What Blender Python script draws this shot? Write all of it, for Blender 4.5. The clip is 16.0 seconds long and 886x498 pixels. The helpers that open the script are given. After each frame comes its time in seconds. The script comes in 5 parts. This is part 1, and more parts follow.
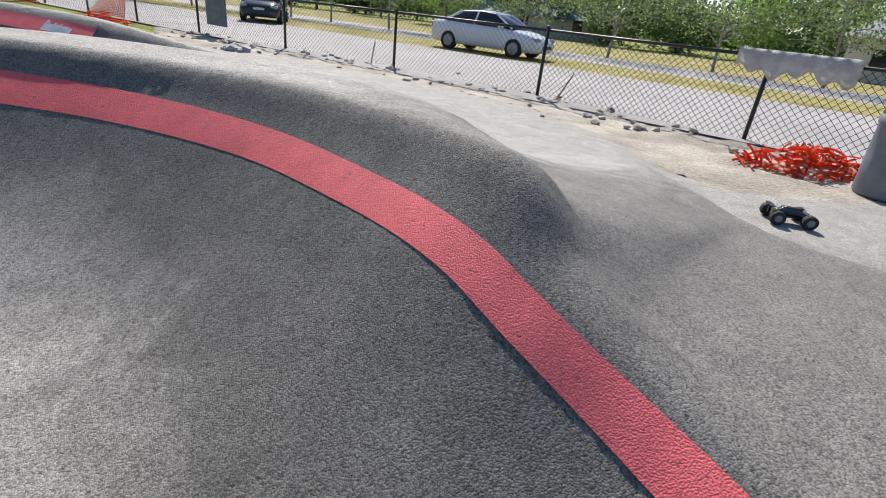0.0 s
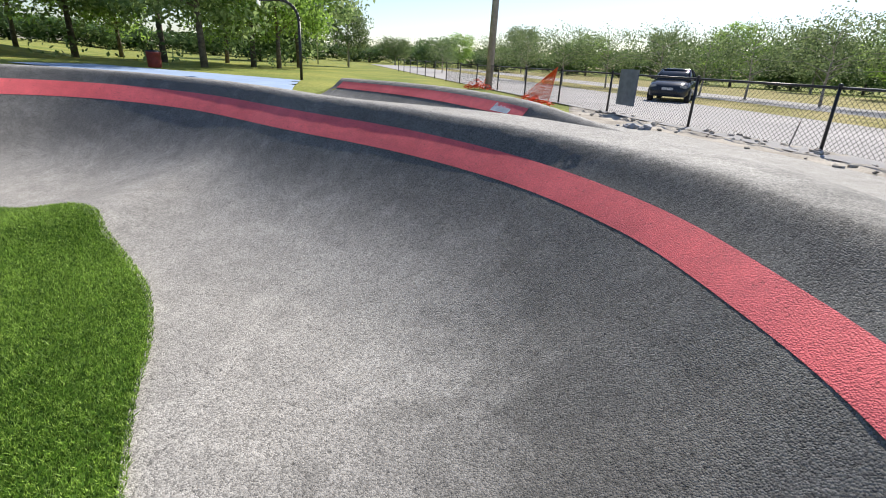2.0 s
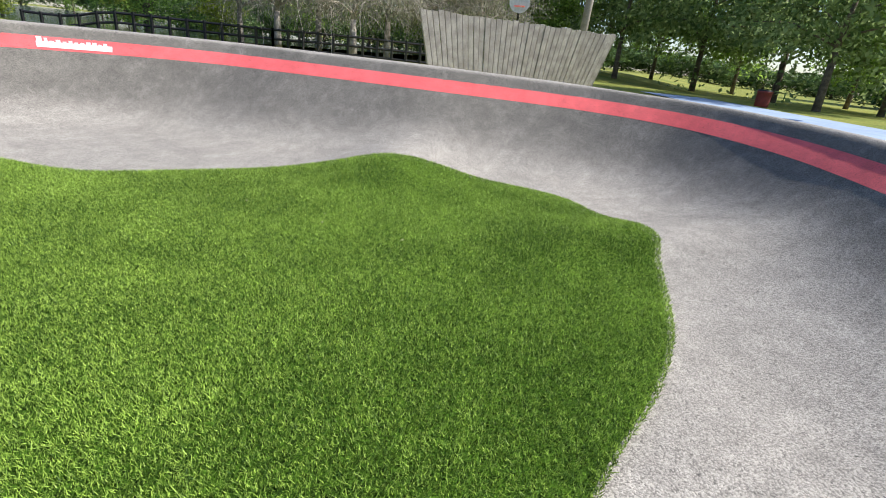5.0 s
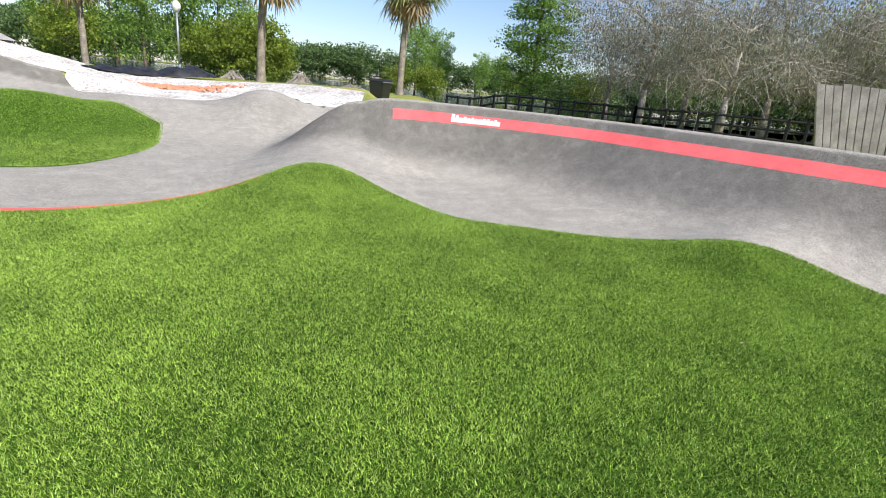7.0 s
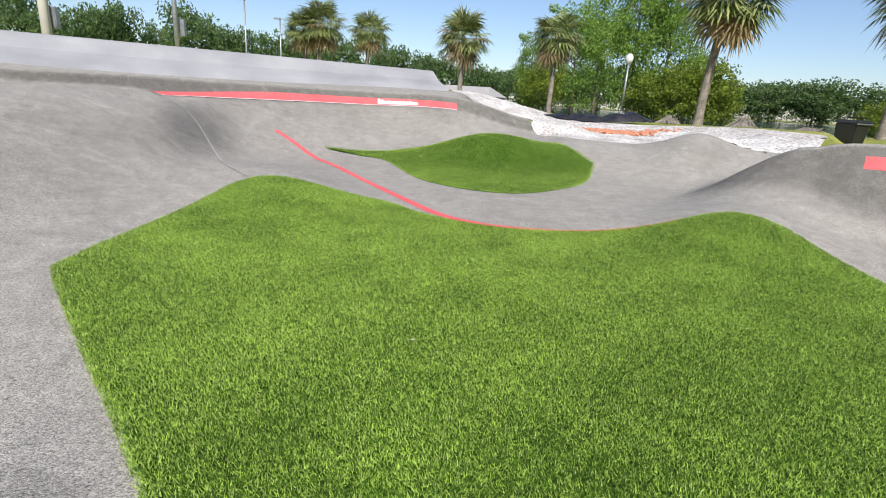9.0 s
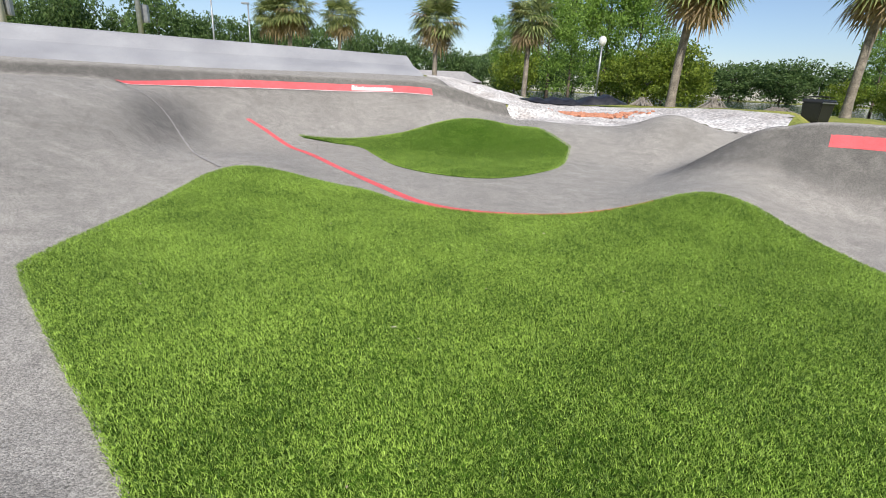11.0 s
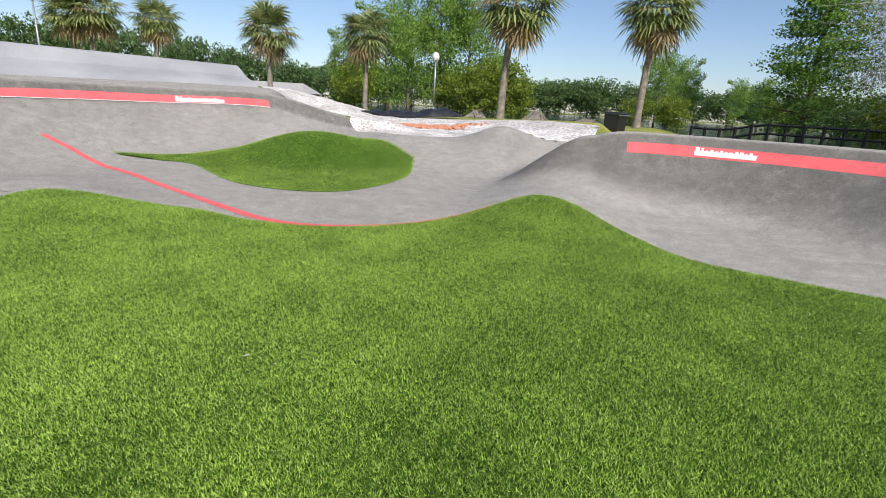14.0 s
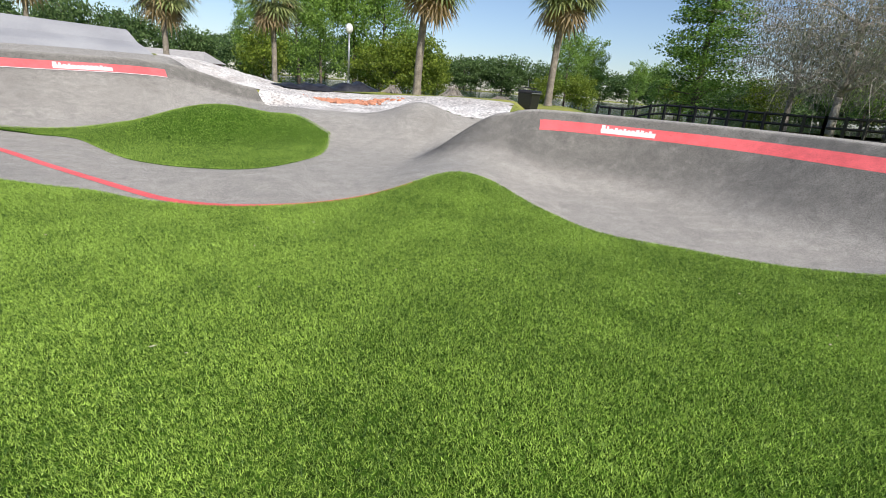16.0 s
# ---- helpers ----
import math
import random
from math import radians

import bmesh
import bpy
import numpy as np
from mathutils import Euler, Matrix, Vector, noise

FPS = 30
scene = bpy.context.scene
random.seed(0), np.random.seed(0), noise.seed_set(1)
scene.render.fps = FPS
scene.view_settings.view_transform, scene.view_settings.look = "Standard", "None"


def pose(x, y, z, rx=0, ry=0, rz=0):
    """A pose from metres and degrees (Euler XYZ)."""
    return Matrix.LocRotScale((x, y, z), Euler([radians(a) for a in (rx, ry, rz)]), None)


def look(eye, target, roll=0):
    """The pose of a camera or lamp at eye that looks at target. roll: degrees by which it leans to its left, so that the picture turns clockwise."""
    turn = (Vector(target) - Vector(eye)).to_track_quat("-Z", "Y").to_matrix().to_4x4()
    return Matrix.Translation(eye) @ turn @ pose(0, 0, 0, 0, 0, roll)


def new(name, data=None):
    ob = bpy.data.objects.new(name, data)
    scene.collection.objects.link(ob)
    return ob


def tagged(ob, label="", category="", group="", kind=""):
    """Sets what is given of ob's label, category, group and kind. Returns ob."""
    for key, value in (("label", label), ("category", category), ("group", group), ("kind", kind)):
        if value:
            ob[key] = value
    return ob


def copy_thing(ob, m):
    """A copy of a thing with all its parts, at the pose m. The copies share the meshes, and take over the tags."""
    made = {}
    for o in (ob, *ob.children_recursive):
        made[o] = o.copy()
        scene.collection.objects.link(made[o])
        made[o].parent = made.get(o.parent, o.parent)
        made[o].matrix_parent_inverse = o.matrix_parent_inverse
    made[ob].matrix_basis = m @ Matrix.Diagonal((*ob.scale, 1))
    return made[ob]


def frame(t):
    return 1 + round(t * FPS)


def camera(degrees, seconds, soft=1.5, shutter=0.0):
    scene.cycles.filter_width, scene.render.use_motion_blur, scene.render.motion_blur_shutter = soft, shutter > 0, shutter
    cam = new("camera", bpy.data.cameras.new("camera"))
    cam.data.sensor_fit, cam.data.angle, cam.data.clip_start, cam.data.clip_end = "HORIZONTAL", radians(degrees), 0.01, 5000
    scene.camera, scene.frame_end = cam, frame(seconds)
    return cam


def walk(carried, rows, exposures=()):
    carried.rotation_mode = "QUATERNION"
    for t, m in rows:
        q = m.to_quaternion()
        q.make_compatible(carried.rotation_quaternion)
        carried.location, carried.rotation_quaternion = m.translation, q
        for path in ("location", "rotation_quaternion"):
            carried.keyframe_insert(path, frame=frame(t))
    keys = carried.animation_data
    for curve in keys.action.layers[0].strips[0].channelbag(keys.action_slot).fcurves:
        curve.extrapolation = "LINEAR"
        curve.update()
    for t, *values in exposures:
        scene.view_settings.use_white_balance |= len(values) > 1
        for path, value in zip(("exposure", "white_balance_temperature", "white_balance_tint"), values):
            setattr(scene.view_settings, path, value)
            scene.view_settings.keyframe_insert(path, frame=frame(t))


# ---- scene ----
cam = camera(83.2, 16.0, soft=1.0)
PATH = [
    (0, (-0.5, 0.6, 1.45), (-0.452, 2.409, 0.599), 6.4),
    (0.5, (-0.57, 0.63, 1.45), (-0.83, 2.46, 0.686), 6.5),
    (1, (-0.6, 0.67, 1.45), (-1.298, 2.379, 0.679), 7.0),
    (1.5, (-0.61, 0.71, 1.45), (-1.71, 2.221, 0.737), 3.2),
    (2, (-0.63, 0.71, 1.45), (-1.872, 2.11, 0.746), 3.1),
    (2.5, (-0.65, 0.71, 1.45), (-1.929, 2.079, 0.751), 3.5),
    (3, (-0.68, 0.71, 1.45), (-2.07, 1.971, 0.76), 4.4),
    (3.5, (-0.69, 0.71, 1.45), (-2.179, 1.874, 0.796), 4.8),
    (4, (-0.76, 0.68, 1.45), (-2.488, 1.413, 0.76), 3.3),
    (4.5, (-0.86, 0.66, 1.45), (-2.68, 0.948, 0.673), 8.6),
    (5, (-1.0, 0.68, 1.45), (-2.828, 0.346, 0.71), 6.3),
    (5.2, (-1.02, 0.68, 1.45), (-2.838, 0.204, 0.765), 5.8),
    (7.3, (-0.99, 0.65, 1.45), (-2.1, -0.889, 0.82), 5.6),
    (7.5, (-0.99, 0.65, 1.45), (-2.001, -0.951, 0.806), 5.5),
    (8, (-0.99, 0.65, 1.45), (-1.575, -1.146, 0.792), 4.2),
    (8.5, (-0.99, 0.65, 1.45), (-0.884, -1.247, 0.824), 3.0),
    (8.7, (-0.99, 0.65, 1.45), (-0.82, -1.258, 0.874), 3.8),
    (11, (-0.99, 0.65, 1.45), (-0.91, -1.248, 0.825), 3.0),
    (11.5, (-0.99, 0.65, 1.45), (-0.919, -1.252, 0.835), 2.7),
    (12, (-0.99, 0.65, 1.45), (-0.913, -1.263, 0.872), 2.6),
    (12.5, (-0.99, 0.65, 1.45), (-0.972, -1.269, 0.886), 4.5),
    (13, (-0.99, 0.65, 1.45), (-1.206, -1.271, 0.936), 5.8),
    (13.5, (-0.99, 0.65, 1.45), (-1.393, -1.243, 0.944), 3.9),
    (14, (-0.99, 0.65, 1.45), (-1.485, -1.208, 0.9), 3.4),
    (14.5, (-0.99, 0.65, 1.45), (-1.54, -1.182, 0.865), 3.7),
    (15, (-0.99, 0.65, 1.45), (-1.652, -1.148, 0.877), 4.6),
    (15.5, (-0.99, 0.65, 1.45), (-1.729, -1.122, 0.892), 4.6),
    (16, (-0.99, 0.65, 1.45), (-1.782, -1.08, 0.835), 4.7),
]
# stops by which the clip's camera meters its picture on the way
EXPOSURES = [(0.0, 0.38), (0.7, 0.48), (2.5, 0.38), (3.5, 0.34), (5.0, 0.52), (7.5, 0.5), (8.5, 0.3), (11.0, 0.12), (13.0, 0.12), (16.0, 0.18)]
walk(cam, [(t, look(eye, target, roll)) for t, eye, target, roll in PATH], EXPOSURES)


# ---- light: clear midday sky, sun beyond the near berm ----
SUN_AZ, SUN_EL = 8.0, 41.5
world = bpy.data.worlds.new("world")
scene.world = world
world.use_nodes = True
wn = world.node_tree
sky = wn.nodes.new("ShaderNodeTexSky")
sky.sky_type = "NISHITA"
sky.sun_disc = False
sky.sun_elevation = radians(SUN_EL)
sky.sun_rotation = radians(-SUN_AZ)
sky.air_density, sky.dust_density, sky.ozone_density = 1.0, 0.5, 2.0
bg = wn.nodes["Background"]
tint = wn.nodes.new("ShaderNodeMix")
tint.data_type, tint.blend_type = "RGBA", "MULTIPLY"
tint.inputs["Factor"].default_value = 1.0
tint.inputs["B"].default_value = (0.95, 0.97, 1.07, 1)
wn.links.new(sky.outputs["Color"], tint.inputs["A"])
wn.links.new(tint.outputs["Result"], bg.inputs["Color"])
bg.inputs["Strength"].default_value = 0.108
sun_data = bpy.data.lights.new("sun", "SUN")
sun_data.energy, sun_data.angle, sun_data.color = 5.0, radians(0.55), (1.0, 0.95, 0.87)
sun = new("sun", sun_data)
s_dir = Vector((-math.sin(radians(SUN_AZ)) * math.cos(radians(SUN_EL)), math.cos(radians(SUN_AZ)) * math.cos(radians(SUN_EL)), math.sin(radians(SUN_EL))))
sun.matrix_world = look(s_dir * 60, (0, 0, 0))


# ---- materials ----
def mat(name, base, rough=0.8, metal=0.0, dark=None, scale=8.0, fine=None, bump=0.0, bump_scale=60.0, spec=0.5, detail=4.0, coords="Object"):
    """A surface with broad patches (base to dark), a fine grain and a relief."""
    m = bpy.data.materials.new(name)
    m.use_nodes = True
    nt = m.node_tree
    b = nt.nodes["Principled BSDF"]
    b.inputs["Roughness"].default_value = rough
    b.inputs["Metallic"].default_value = metal
    b.inputs["Specular IOR Level"].default_value = spec
    tc = nt.nodes.new("ShaderNodeTexCoord")
    col = None
    if dark is None:
        b.inputs["Base Color"].default_value = (*base, 1)
    else:
        n = nt.nodes.new("ShaderNodeTexNoise")
        n.inputs["Scale"].default_value, n.inputs["Detail"].default_value = scale, detail
        nt.links.new(tc.outputs[coords], n.inputs["Vector"])
        r = nt.nodes.new("ShaderNodeValToRGB")
        r.color_ramp.elements[0].position, r.color_ramp.elements[1].position = 0.35, 0.68
        r.color_ramp.elements[0].color, r.color_ramp.elements[1].color = (*dark, 1), (*base, 1)
        nt.links.new(n.outputs["Fac"], r.inputs["Fac"])
        col = r.outputs["Color"]
    if fine:
        fscale, amount = fine
        n2 = nt.nodes.new("ShaderNodeTexNoise")
        n2.inputs["Scale"].default_value, n2.inputs["Detail"].default_value = fscale, 2.0
        nt.links.new(tc.outputs[coords], n2.inputs["Vector"])
        r2 = nt.nodes.new("ShaderNodeMapRange")
        r2.inputs["From Min"].default_value, r2.inputs["From Max"].default_value = 0.3, 0.7
        r2.inputs["To Min"].default_value, r2.inputs["To Max"].default_value = 1 - amount, 1 + amount
        nt.links.new(n2.outputs["Fac"], r2.inputs["Value"])
        mx = nt.nodes.new("ShaderNodeMix")
        mx.data_type, mx.blend_type = "RGBA", "MULTIPLY"
        mx.inputs["Factor"].default_value = 1.0
        if col:
            nt.links.new(col, mx.inputs["A"])
        else:
            mx.inputs["A"].default_value = (*base, 1)
        nt.links.new(r2.outputs["Result"], mx.inputs["B"])
        col = mx.outputs["Result"]
    if col:
        nt.links.new(col, b.inputs["Base Color"])
    if bump:
        n3 = nt.nodes.new("ShaderNodeTexNoise")
        n3.inputs["Scale"].default_value, n3.inputs["Detail"].default_value = bump_scale, 3.0
        nt.links.new(tc.outputs[coords], n3.inputs["Vector"])
        bp = nt.nodes.new("ShaderNodeBump")
        bp.inputs["Strength"].default_value, bp.inputs["Distance"].default_value = bump, 0.02
        nt.links.new(n3.outputs["Fac"], bp.inputs["Height"])
        nt.links.new(bp.outputs["Normal"], b.inputs["Normal"])
    return m


def leaf_mat(name, a, b_, trans=0.5, spec=0.3, tuft=0.0):
    """Foliage: two greens mixed leaf by leaf, with light passing through."""
    m = bpy.data.materials.new(name)
    m.use_nodes = True
    nt = m.node_tree
    p = nt.nodes["Principled BSDF"]
    g = nt.nodes.new("ShaderNodeNewGeometry")
    r = nt.nodes.new("ShaderNodeValToRGB")
    r.color_ramp.elements[0].color, r.color_ramp.elements[1].color = (*a, 1), (*b_, 1)
    if tuft:
        # tufts: neighbouring blades share a tone, broken up blade by blade
        tc = nt.nodes.new("ShaderNodeTexCoord")
        tones = []
        for sc, lo, hi in ((tuft, 0.38, 0.62), (tuft * 0.36, 0.36, 0.64), (tuft * 0.02, 0.3, 0.7)):
            n = nt.nodes.new("ShaderNodeTexNoise")
            n.inputs["Scale"].default_value, n.inputs["Detail"].default_value = sc, 2.0
            nt.links.new(tc.outputs["Object"], n.inputs["Vector"])
            q = nt.nodes.new("ShaderNodeMapRange")
            q.inputs["From Min"].default_value, q.inputs["From Max"].default_value = lo, hi
            nt.links.new(n.outputs["Fac"], q.inputs["Value"])
            tones.append(q.outputs["Result"])
        fac = g.outputs["Random Per Island"]
        for tone, share in zip(tones, (0.45, 0.24, 0.16)):
            k = nt.nodes.new("ShaderNodeMix")
            k.inputs["Factor"].default_value = share
            nt.links.new(fac, k.inputs["A"])
            nt.links.new(tone, k.inputs["B"])
            fac = k.outputs["Result"]
        nt.links.new(fac, r.inputs["Fac"])
        r.color_ramp.elements[0].position, r.color_ramp.elements[1].position = 0.24, 0.78
    else:
        nt.links.new(g.outputs["Random Per Island"], r.inputs["Fac"])
    nt.links.new(r.outputs["Color"], p.inputs["Base Color"])
    p.inputs["Roughness"].default_value = 0.55
    p.inputs["Specular IOR Level"].default_value = spec
    t = nt.nodes.new("ShaderNodeBsdfTranslucent")
    nt.links.new(r.outputs["Color"], t.inputs["Color"])
    mix = nt.nodes.new("ShaderNodeMixShader")
    mix.inputs["Fac"].default_value = trans
    nt.links.new(p.outputs["BSDF"], mix.inputs[1])
    nt.links.new(t.outputs["BSDF"], mix.inputs[2])
    nt.links.new(mix.outputs["Shader"], nt.nodes["Material Output"].inputs["Surface"])
    return m


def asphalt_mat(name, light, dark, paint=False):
    """Rolled fine asphalt: stone chips and open pits; paler on the flats, darker on steep faces, a coarser dark lift at
    the near end.
    """
    m = bpy.data.materials.new(name)
    m.use_nodes = True
    nt = m.node_tree
    p = nt.nodes["Principled BSDF"]
    tc = nt.nodes.new("ShaderNodeTexCoord")

    def noise_tex(scale, detail, rough=0.55, distort=0.0):
        n = nt.nodes.new("ShaderNodeTexNoise")
        n.inputs["Scale"].default_value, n.inputs["Detail"].default_value, n.inputs["Roughness"].default_value = scale, detail, rough
        n.inputs["Distortion"].default_value = distort
        nt.links.new(tc.outputs["Object"], n.inputs["Vector"])
        return n.outputs["Fac"]

    def remap(value, a, b, lo, hi, smooth=False):
        q = nt.nodes.new("ShaderNodeMapRange")
        q.interpolation_type = "SMOOTHSTEP" if smooth else "LINEAR"
        q.inputs["From Min"].default_value, q.inputs["From Max"].default_value = a, b
        q.inputs["To Min"].default_value, q.inputs["To Max"].default_value = lo, hi
        nt.links.new(value, q.inputs["Value"])
        return q.outputs["Result"]

    def calc(op, a, b):
        q = nt.nodes.new("ShaderNodeMath")
        q.operation = op
        for i, v in enumerate((a, b)):
            if isinstance(v, (int, float)):
                q.inputs[i].default_value = v
            else:
                nt.links.new(v, q.inputs[i])
        return q.outputs["Value"]

    chips = nt.nodes.new("ShaderNodeTexVoronoi")
    chips.inputs["Scale"].default_value = 185.0
    nt.links.new(tc.outputs["Object"], chips.inputs["Vector"])
    sep = nt.nodes.new("ShaderNodeSeparateColor")
    nt.links.new(chips.outputs["Color"], sep.inputs["Color"])
    pits = remap(noise_tex(42.0, 4.0, 0.7), 0.60, 0.68, 0.0, 1.0)
    worn = noise_tex(2.1, 8.0, 0.65, 1.6)
    tone = calc("MULTIPLY", remap(sep.outputs["Red"], 0, 1, *((0.86, 1.1) if paint else (0.5, 1.5))), remap(noise_tex(7.0, 5.0), 0.3, 0.7, 0.9, 1.1))
    tone = calc("MULTIPLY", tone, remap(worn, 0.32, 0.7, *((0.93, 1.05) if paint else (0.86, 1.14))))
    tone = calc("MULTIPLY", tone, remap(pits, 0, 1, 1.0, 0.62 if paint else 0.5))
    broad = noise_tex(0.55, 6.0, 0.6)
    if paint:
        paleness = remap(broad, 0.36, 0.66, 0.0, 1.0)
    else:
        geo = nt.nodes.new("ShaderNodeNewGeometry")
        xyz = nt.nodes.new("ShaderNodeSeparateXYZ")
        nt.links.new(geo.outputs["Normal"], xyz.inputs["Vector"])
        # the mix follows the slope: light tone where level, dark tone where steep
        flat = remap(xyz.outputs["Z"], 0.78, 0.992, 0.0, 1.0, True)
        paleness = calc("ADD", flat, remap(broad, 0.3, 0.7, -0.15, 0.15))
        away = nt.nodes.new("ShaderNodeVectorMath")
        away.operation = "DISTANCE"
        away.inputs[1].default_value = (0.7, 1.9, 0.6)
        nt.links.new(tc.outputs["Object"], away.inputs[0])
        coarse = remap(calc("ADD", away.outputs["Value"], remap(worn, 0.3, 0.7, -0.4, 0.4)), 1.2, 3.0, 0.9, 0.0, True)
        paleness = calc("SUBTRACT", paleness, coarse)
        # runs of dust washed down the faces
        runs = nt.nodes.new("ShaderNodeMapping")
        runs.inputs["Scale"].default_value = (7.0, 7.0, 0.7)
        nt.links.new(tc.outputs["Object"], runs.inputs["Vector"])
        washed = nt.nodes.new("ShaderNodeTexNoise")
        washed.inputs["Scale"].default_value, washed.inputs["Detail"].default_value = 1.0, 4.0
        nt.links.new(runs.outputs["Vector"], washed.inputs["Vector"])
        paleness = calc("ADD", paleness, calc("MULTIPLY", remap(washed.outputs["Fac"], 0.52, 0.75, 0.0, 0.32), calc("SUBTRACT", 1.0, flat)))
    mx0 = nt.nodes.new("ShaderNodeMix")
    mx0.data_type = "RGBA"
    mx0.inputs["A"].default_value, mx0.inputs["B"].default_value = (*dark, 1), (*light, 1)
    nt.links.new(paleness, mx0.inputs["Factor"])
    mx = nt.nodes.new("ShaderNodeMix")
    mx.data_type, mx.blend_type = "RGBA", "MULTIPLY"
    mx.inputs["Factor"].default_value = 1.0
    nt.links.new(mx0.outputs["Result"], mx.inputs["A"])
    nt.links.new(tone, mx.inputs["B"])
    nt.links.new(mx.outputs["Result"], p.inputs["Base Color"])
    p.inputs["Roughness"].default_value = 0.72 if paint else 0.85
    p.inputs["Specular IOR Level"].default_value = 0.4
    relief = calc("SUBTRACT", calc("ADD", calc("MULTIPLY", noise_tex(170.0, 3.0, 0.7), 0.7), calc("MULTIPLY", chips.outputs["Distance"], -0.8)), calc("MULTIPLY", pits, 0.7))
    bp = nt.nodes.new("ShaderNodeBump")
    bp.inputs["Strength"].default_value, bp.inputs["Distance"].default_value = (0.7, 0.003) if paint else (0.65, 0.0034)
    nt.links.new(relief, bp.inputs["Height"])
    nt.links.new(bp.outputs["Normal"], p.inputs["Normal"])
    return m


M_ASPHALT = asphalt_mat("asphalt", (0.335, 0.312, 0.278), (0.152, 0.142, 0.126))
M_RED = asphalt_mat("red_paint", (0.88, 0.16, 0.165), (0.76, 0.115, 0.12), paint=True)
M_WHITE_PAINT = mat("white_paint", (0.78, 0.77, 0.75), 0.7, dark=(0.6, 0.59, 0.58), scale=9, fine=(60, 0.1), bump=0.4)
M_CONCRETE = mat("pale_concrete", (0.36, 0.36, 0.37), 0.85, dark=(0.27, 0.27, 0.285), scale=0.6, fine=(40, 0.12), bump=0.3)
M_SAND = mat("sandy_dirt", (0.5, 0.44, 0.36), 0.95, dark=(0.28, 0.24, 0.19), scale=1.6, fine=(35, 0.3), bump=0.9, bump_scale=18, detail=8)
M_GRAVEL = mat("white_gravel", (0.7, 0.67, 0.64), 0.95, dark=(0.46, 0.42, 0.39), scale=1.3, fine=(16, 0.5), bump=1.0, bump_scale=14, detail=8)
M_GRASS = mat("lawn", (0.32, 0.31, 0.08), 0.95, dark=(0.17, 0.21, 0.05), scale=0.25, fine=(14, 0.35), bump=0.8, bump_scale=10, detail=8, spec=0.1)
M_STRAW = mat("dry_verge", (0.42, 0.35, 0.17), 0.95, dark=(0.24, 0.22, 0.07), scale=0.5, fine=(12, 0.4), bump=0.8, bump_scale=10, detail=8, spec=0.1)
M_ROAD = mat("road", (0.42, 0.39, 0.37), 0.9, dark=(0.34, 0.32, 0.3), scale=0.4, fine=(30, 0.12), bump=0.3)
M_TURF_BASE = mat("turf_backing", (0.062, 0.13, 0.012), 0.95, dark=(0.025, 0.058, 0.005), scale=24.0, fine=(70, 0.6), bump=0.9, bump_scale=60, spec=0.1)
M_BLADE = leaf_mat("turf_blade", (0.035, 0.1, 0.007), (0.52, 0.73, 0.13), 0.22, spec=0.4, tuft=105.0)
M_WATER = mat("lake_water", (0.02, 0.035, 0.03), 0.08, bump=0.25, bump_scale=2.0)
M_BLACK = mat("black_metal", (0.012, 0.012, 0.014), 0.45, dark=(0.02, 0.02, 0.02), scale=20)
M_WIRE = mat("fence_wire", (0.035, 0.035, 0.04), 0.5, metal=0.3)
M_STEEL = mat("galvanised_steel", (0.45, 0.46, 0.47), 0.45, metal=0.7, dark=(0.34, 0.35, 0.36), scale=6)
M_WOOD = mat("weathered_wood", (0.46, 0.42, 0.39), 0.85, dark=(0.3, 0.27, 0.25), scale=3.5, fine=(40, 0.2), bump=0.5, bump_scale=40)
M_POLE = mat("pole_wood", (0.36, 0.32, 0.28), 0.9, dark=(0.25, 0.22, 0.19), scale=4, fine=(50, 0.2), bump=0.4)
M_BARK = mat("bark", (0.2, 0.16, 0.12), 0.95, dark=(0.09, 0.07, 0.055), scale=5, fine=(30, 0.3), bump=1.0, bump_scale=20)
M_PALE_BARK = mat("pale_bark", (0.44, 0.4, 0.35), 0.95, dark=(0.24, 0.21, 0.18), scale=5, fine=(30, 0.3), bump=1.0, bump_scale=20)
M_PALM_TRUNK = mat("palm_trunk", (0.3, 0.26, 0.21), 0.95, dark=(0.16, 0.135, 0.11), scale=4, fine=(22, 0.3), bump=1.0, bump_scale=16)
M_LEAF_DARK = leaf_mat("leaf_oak", (0.1, 0.17, 0.05), (0.42, 0.52, 0.22), 0.6, spec=0.5)
M_LEAF = leaf_mat("leaf_green", (0.1, 0.19, 0.03), (0.42, 0.6, 0.13), 0.6, spec=0.5)
M_LEAF_CYPRESS = leaf_mat("leaf_cypress", (0.06, 0.14, 0.025), (0.32, 0.5, 0.1), 0.55)
M_LEAF_PALE = leaf_mat("leaf_pale", (0.06, 0.1, 0.035), (0.28, 0.35, 0.15))
M_LEAF_FAR = leaf_mat("leaf_far_wood", (0.05, 0.1, 0.03), (0.2, 0.3, 0.1))
M_LEAF_YELLOW = leaf_mat("leaf_bright", (0.09, 0.15, 0.02), (0.34, 0.42, 0.06))
M_LEAF_GREY = leaf_mat("leaf_moss_grey", (0.16, 0.18, 0.11), (0.44, 0.43, 0.33))
M_PALM = leaf_mat("palm_frond", (0.08, 0.13, 0.04), (0.46, 0.5, 0.2), 0.35, spec=0.5)
M_PALM_DEAD = leaf_mat("palm_dead_frond", (0.26, 0.19, 0.1), (0.5, 0.38, 0.22))
M_ORANGE = mat("orange_plastic", (0.85, 0.13, 0.03), 0.5, dark=(0.62, 0.07, 0.02), scale=12)
M_CAR_WHITE = mat("white_car_paint", (0.75, 0.76, 0.78), 0.2, fine=(60, 0.02))
M_CAR_DARK = mat("dark_car_paint", (0.03, 0.035, 0.045), 0.15, fine=(60, 0.05))
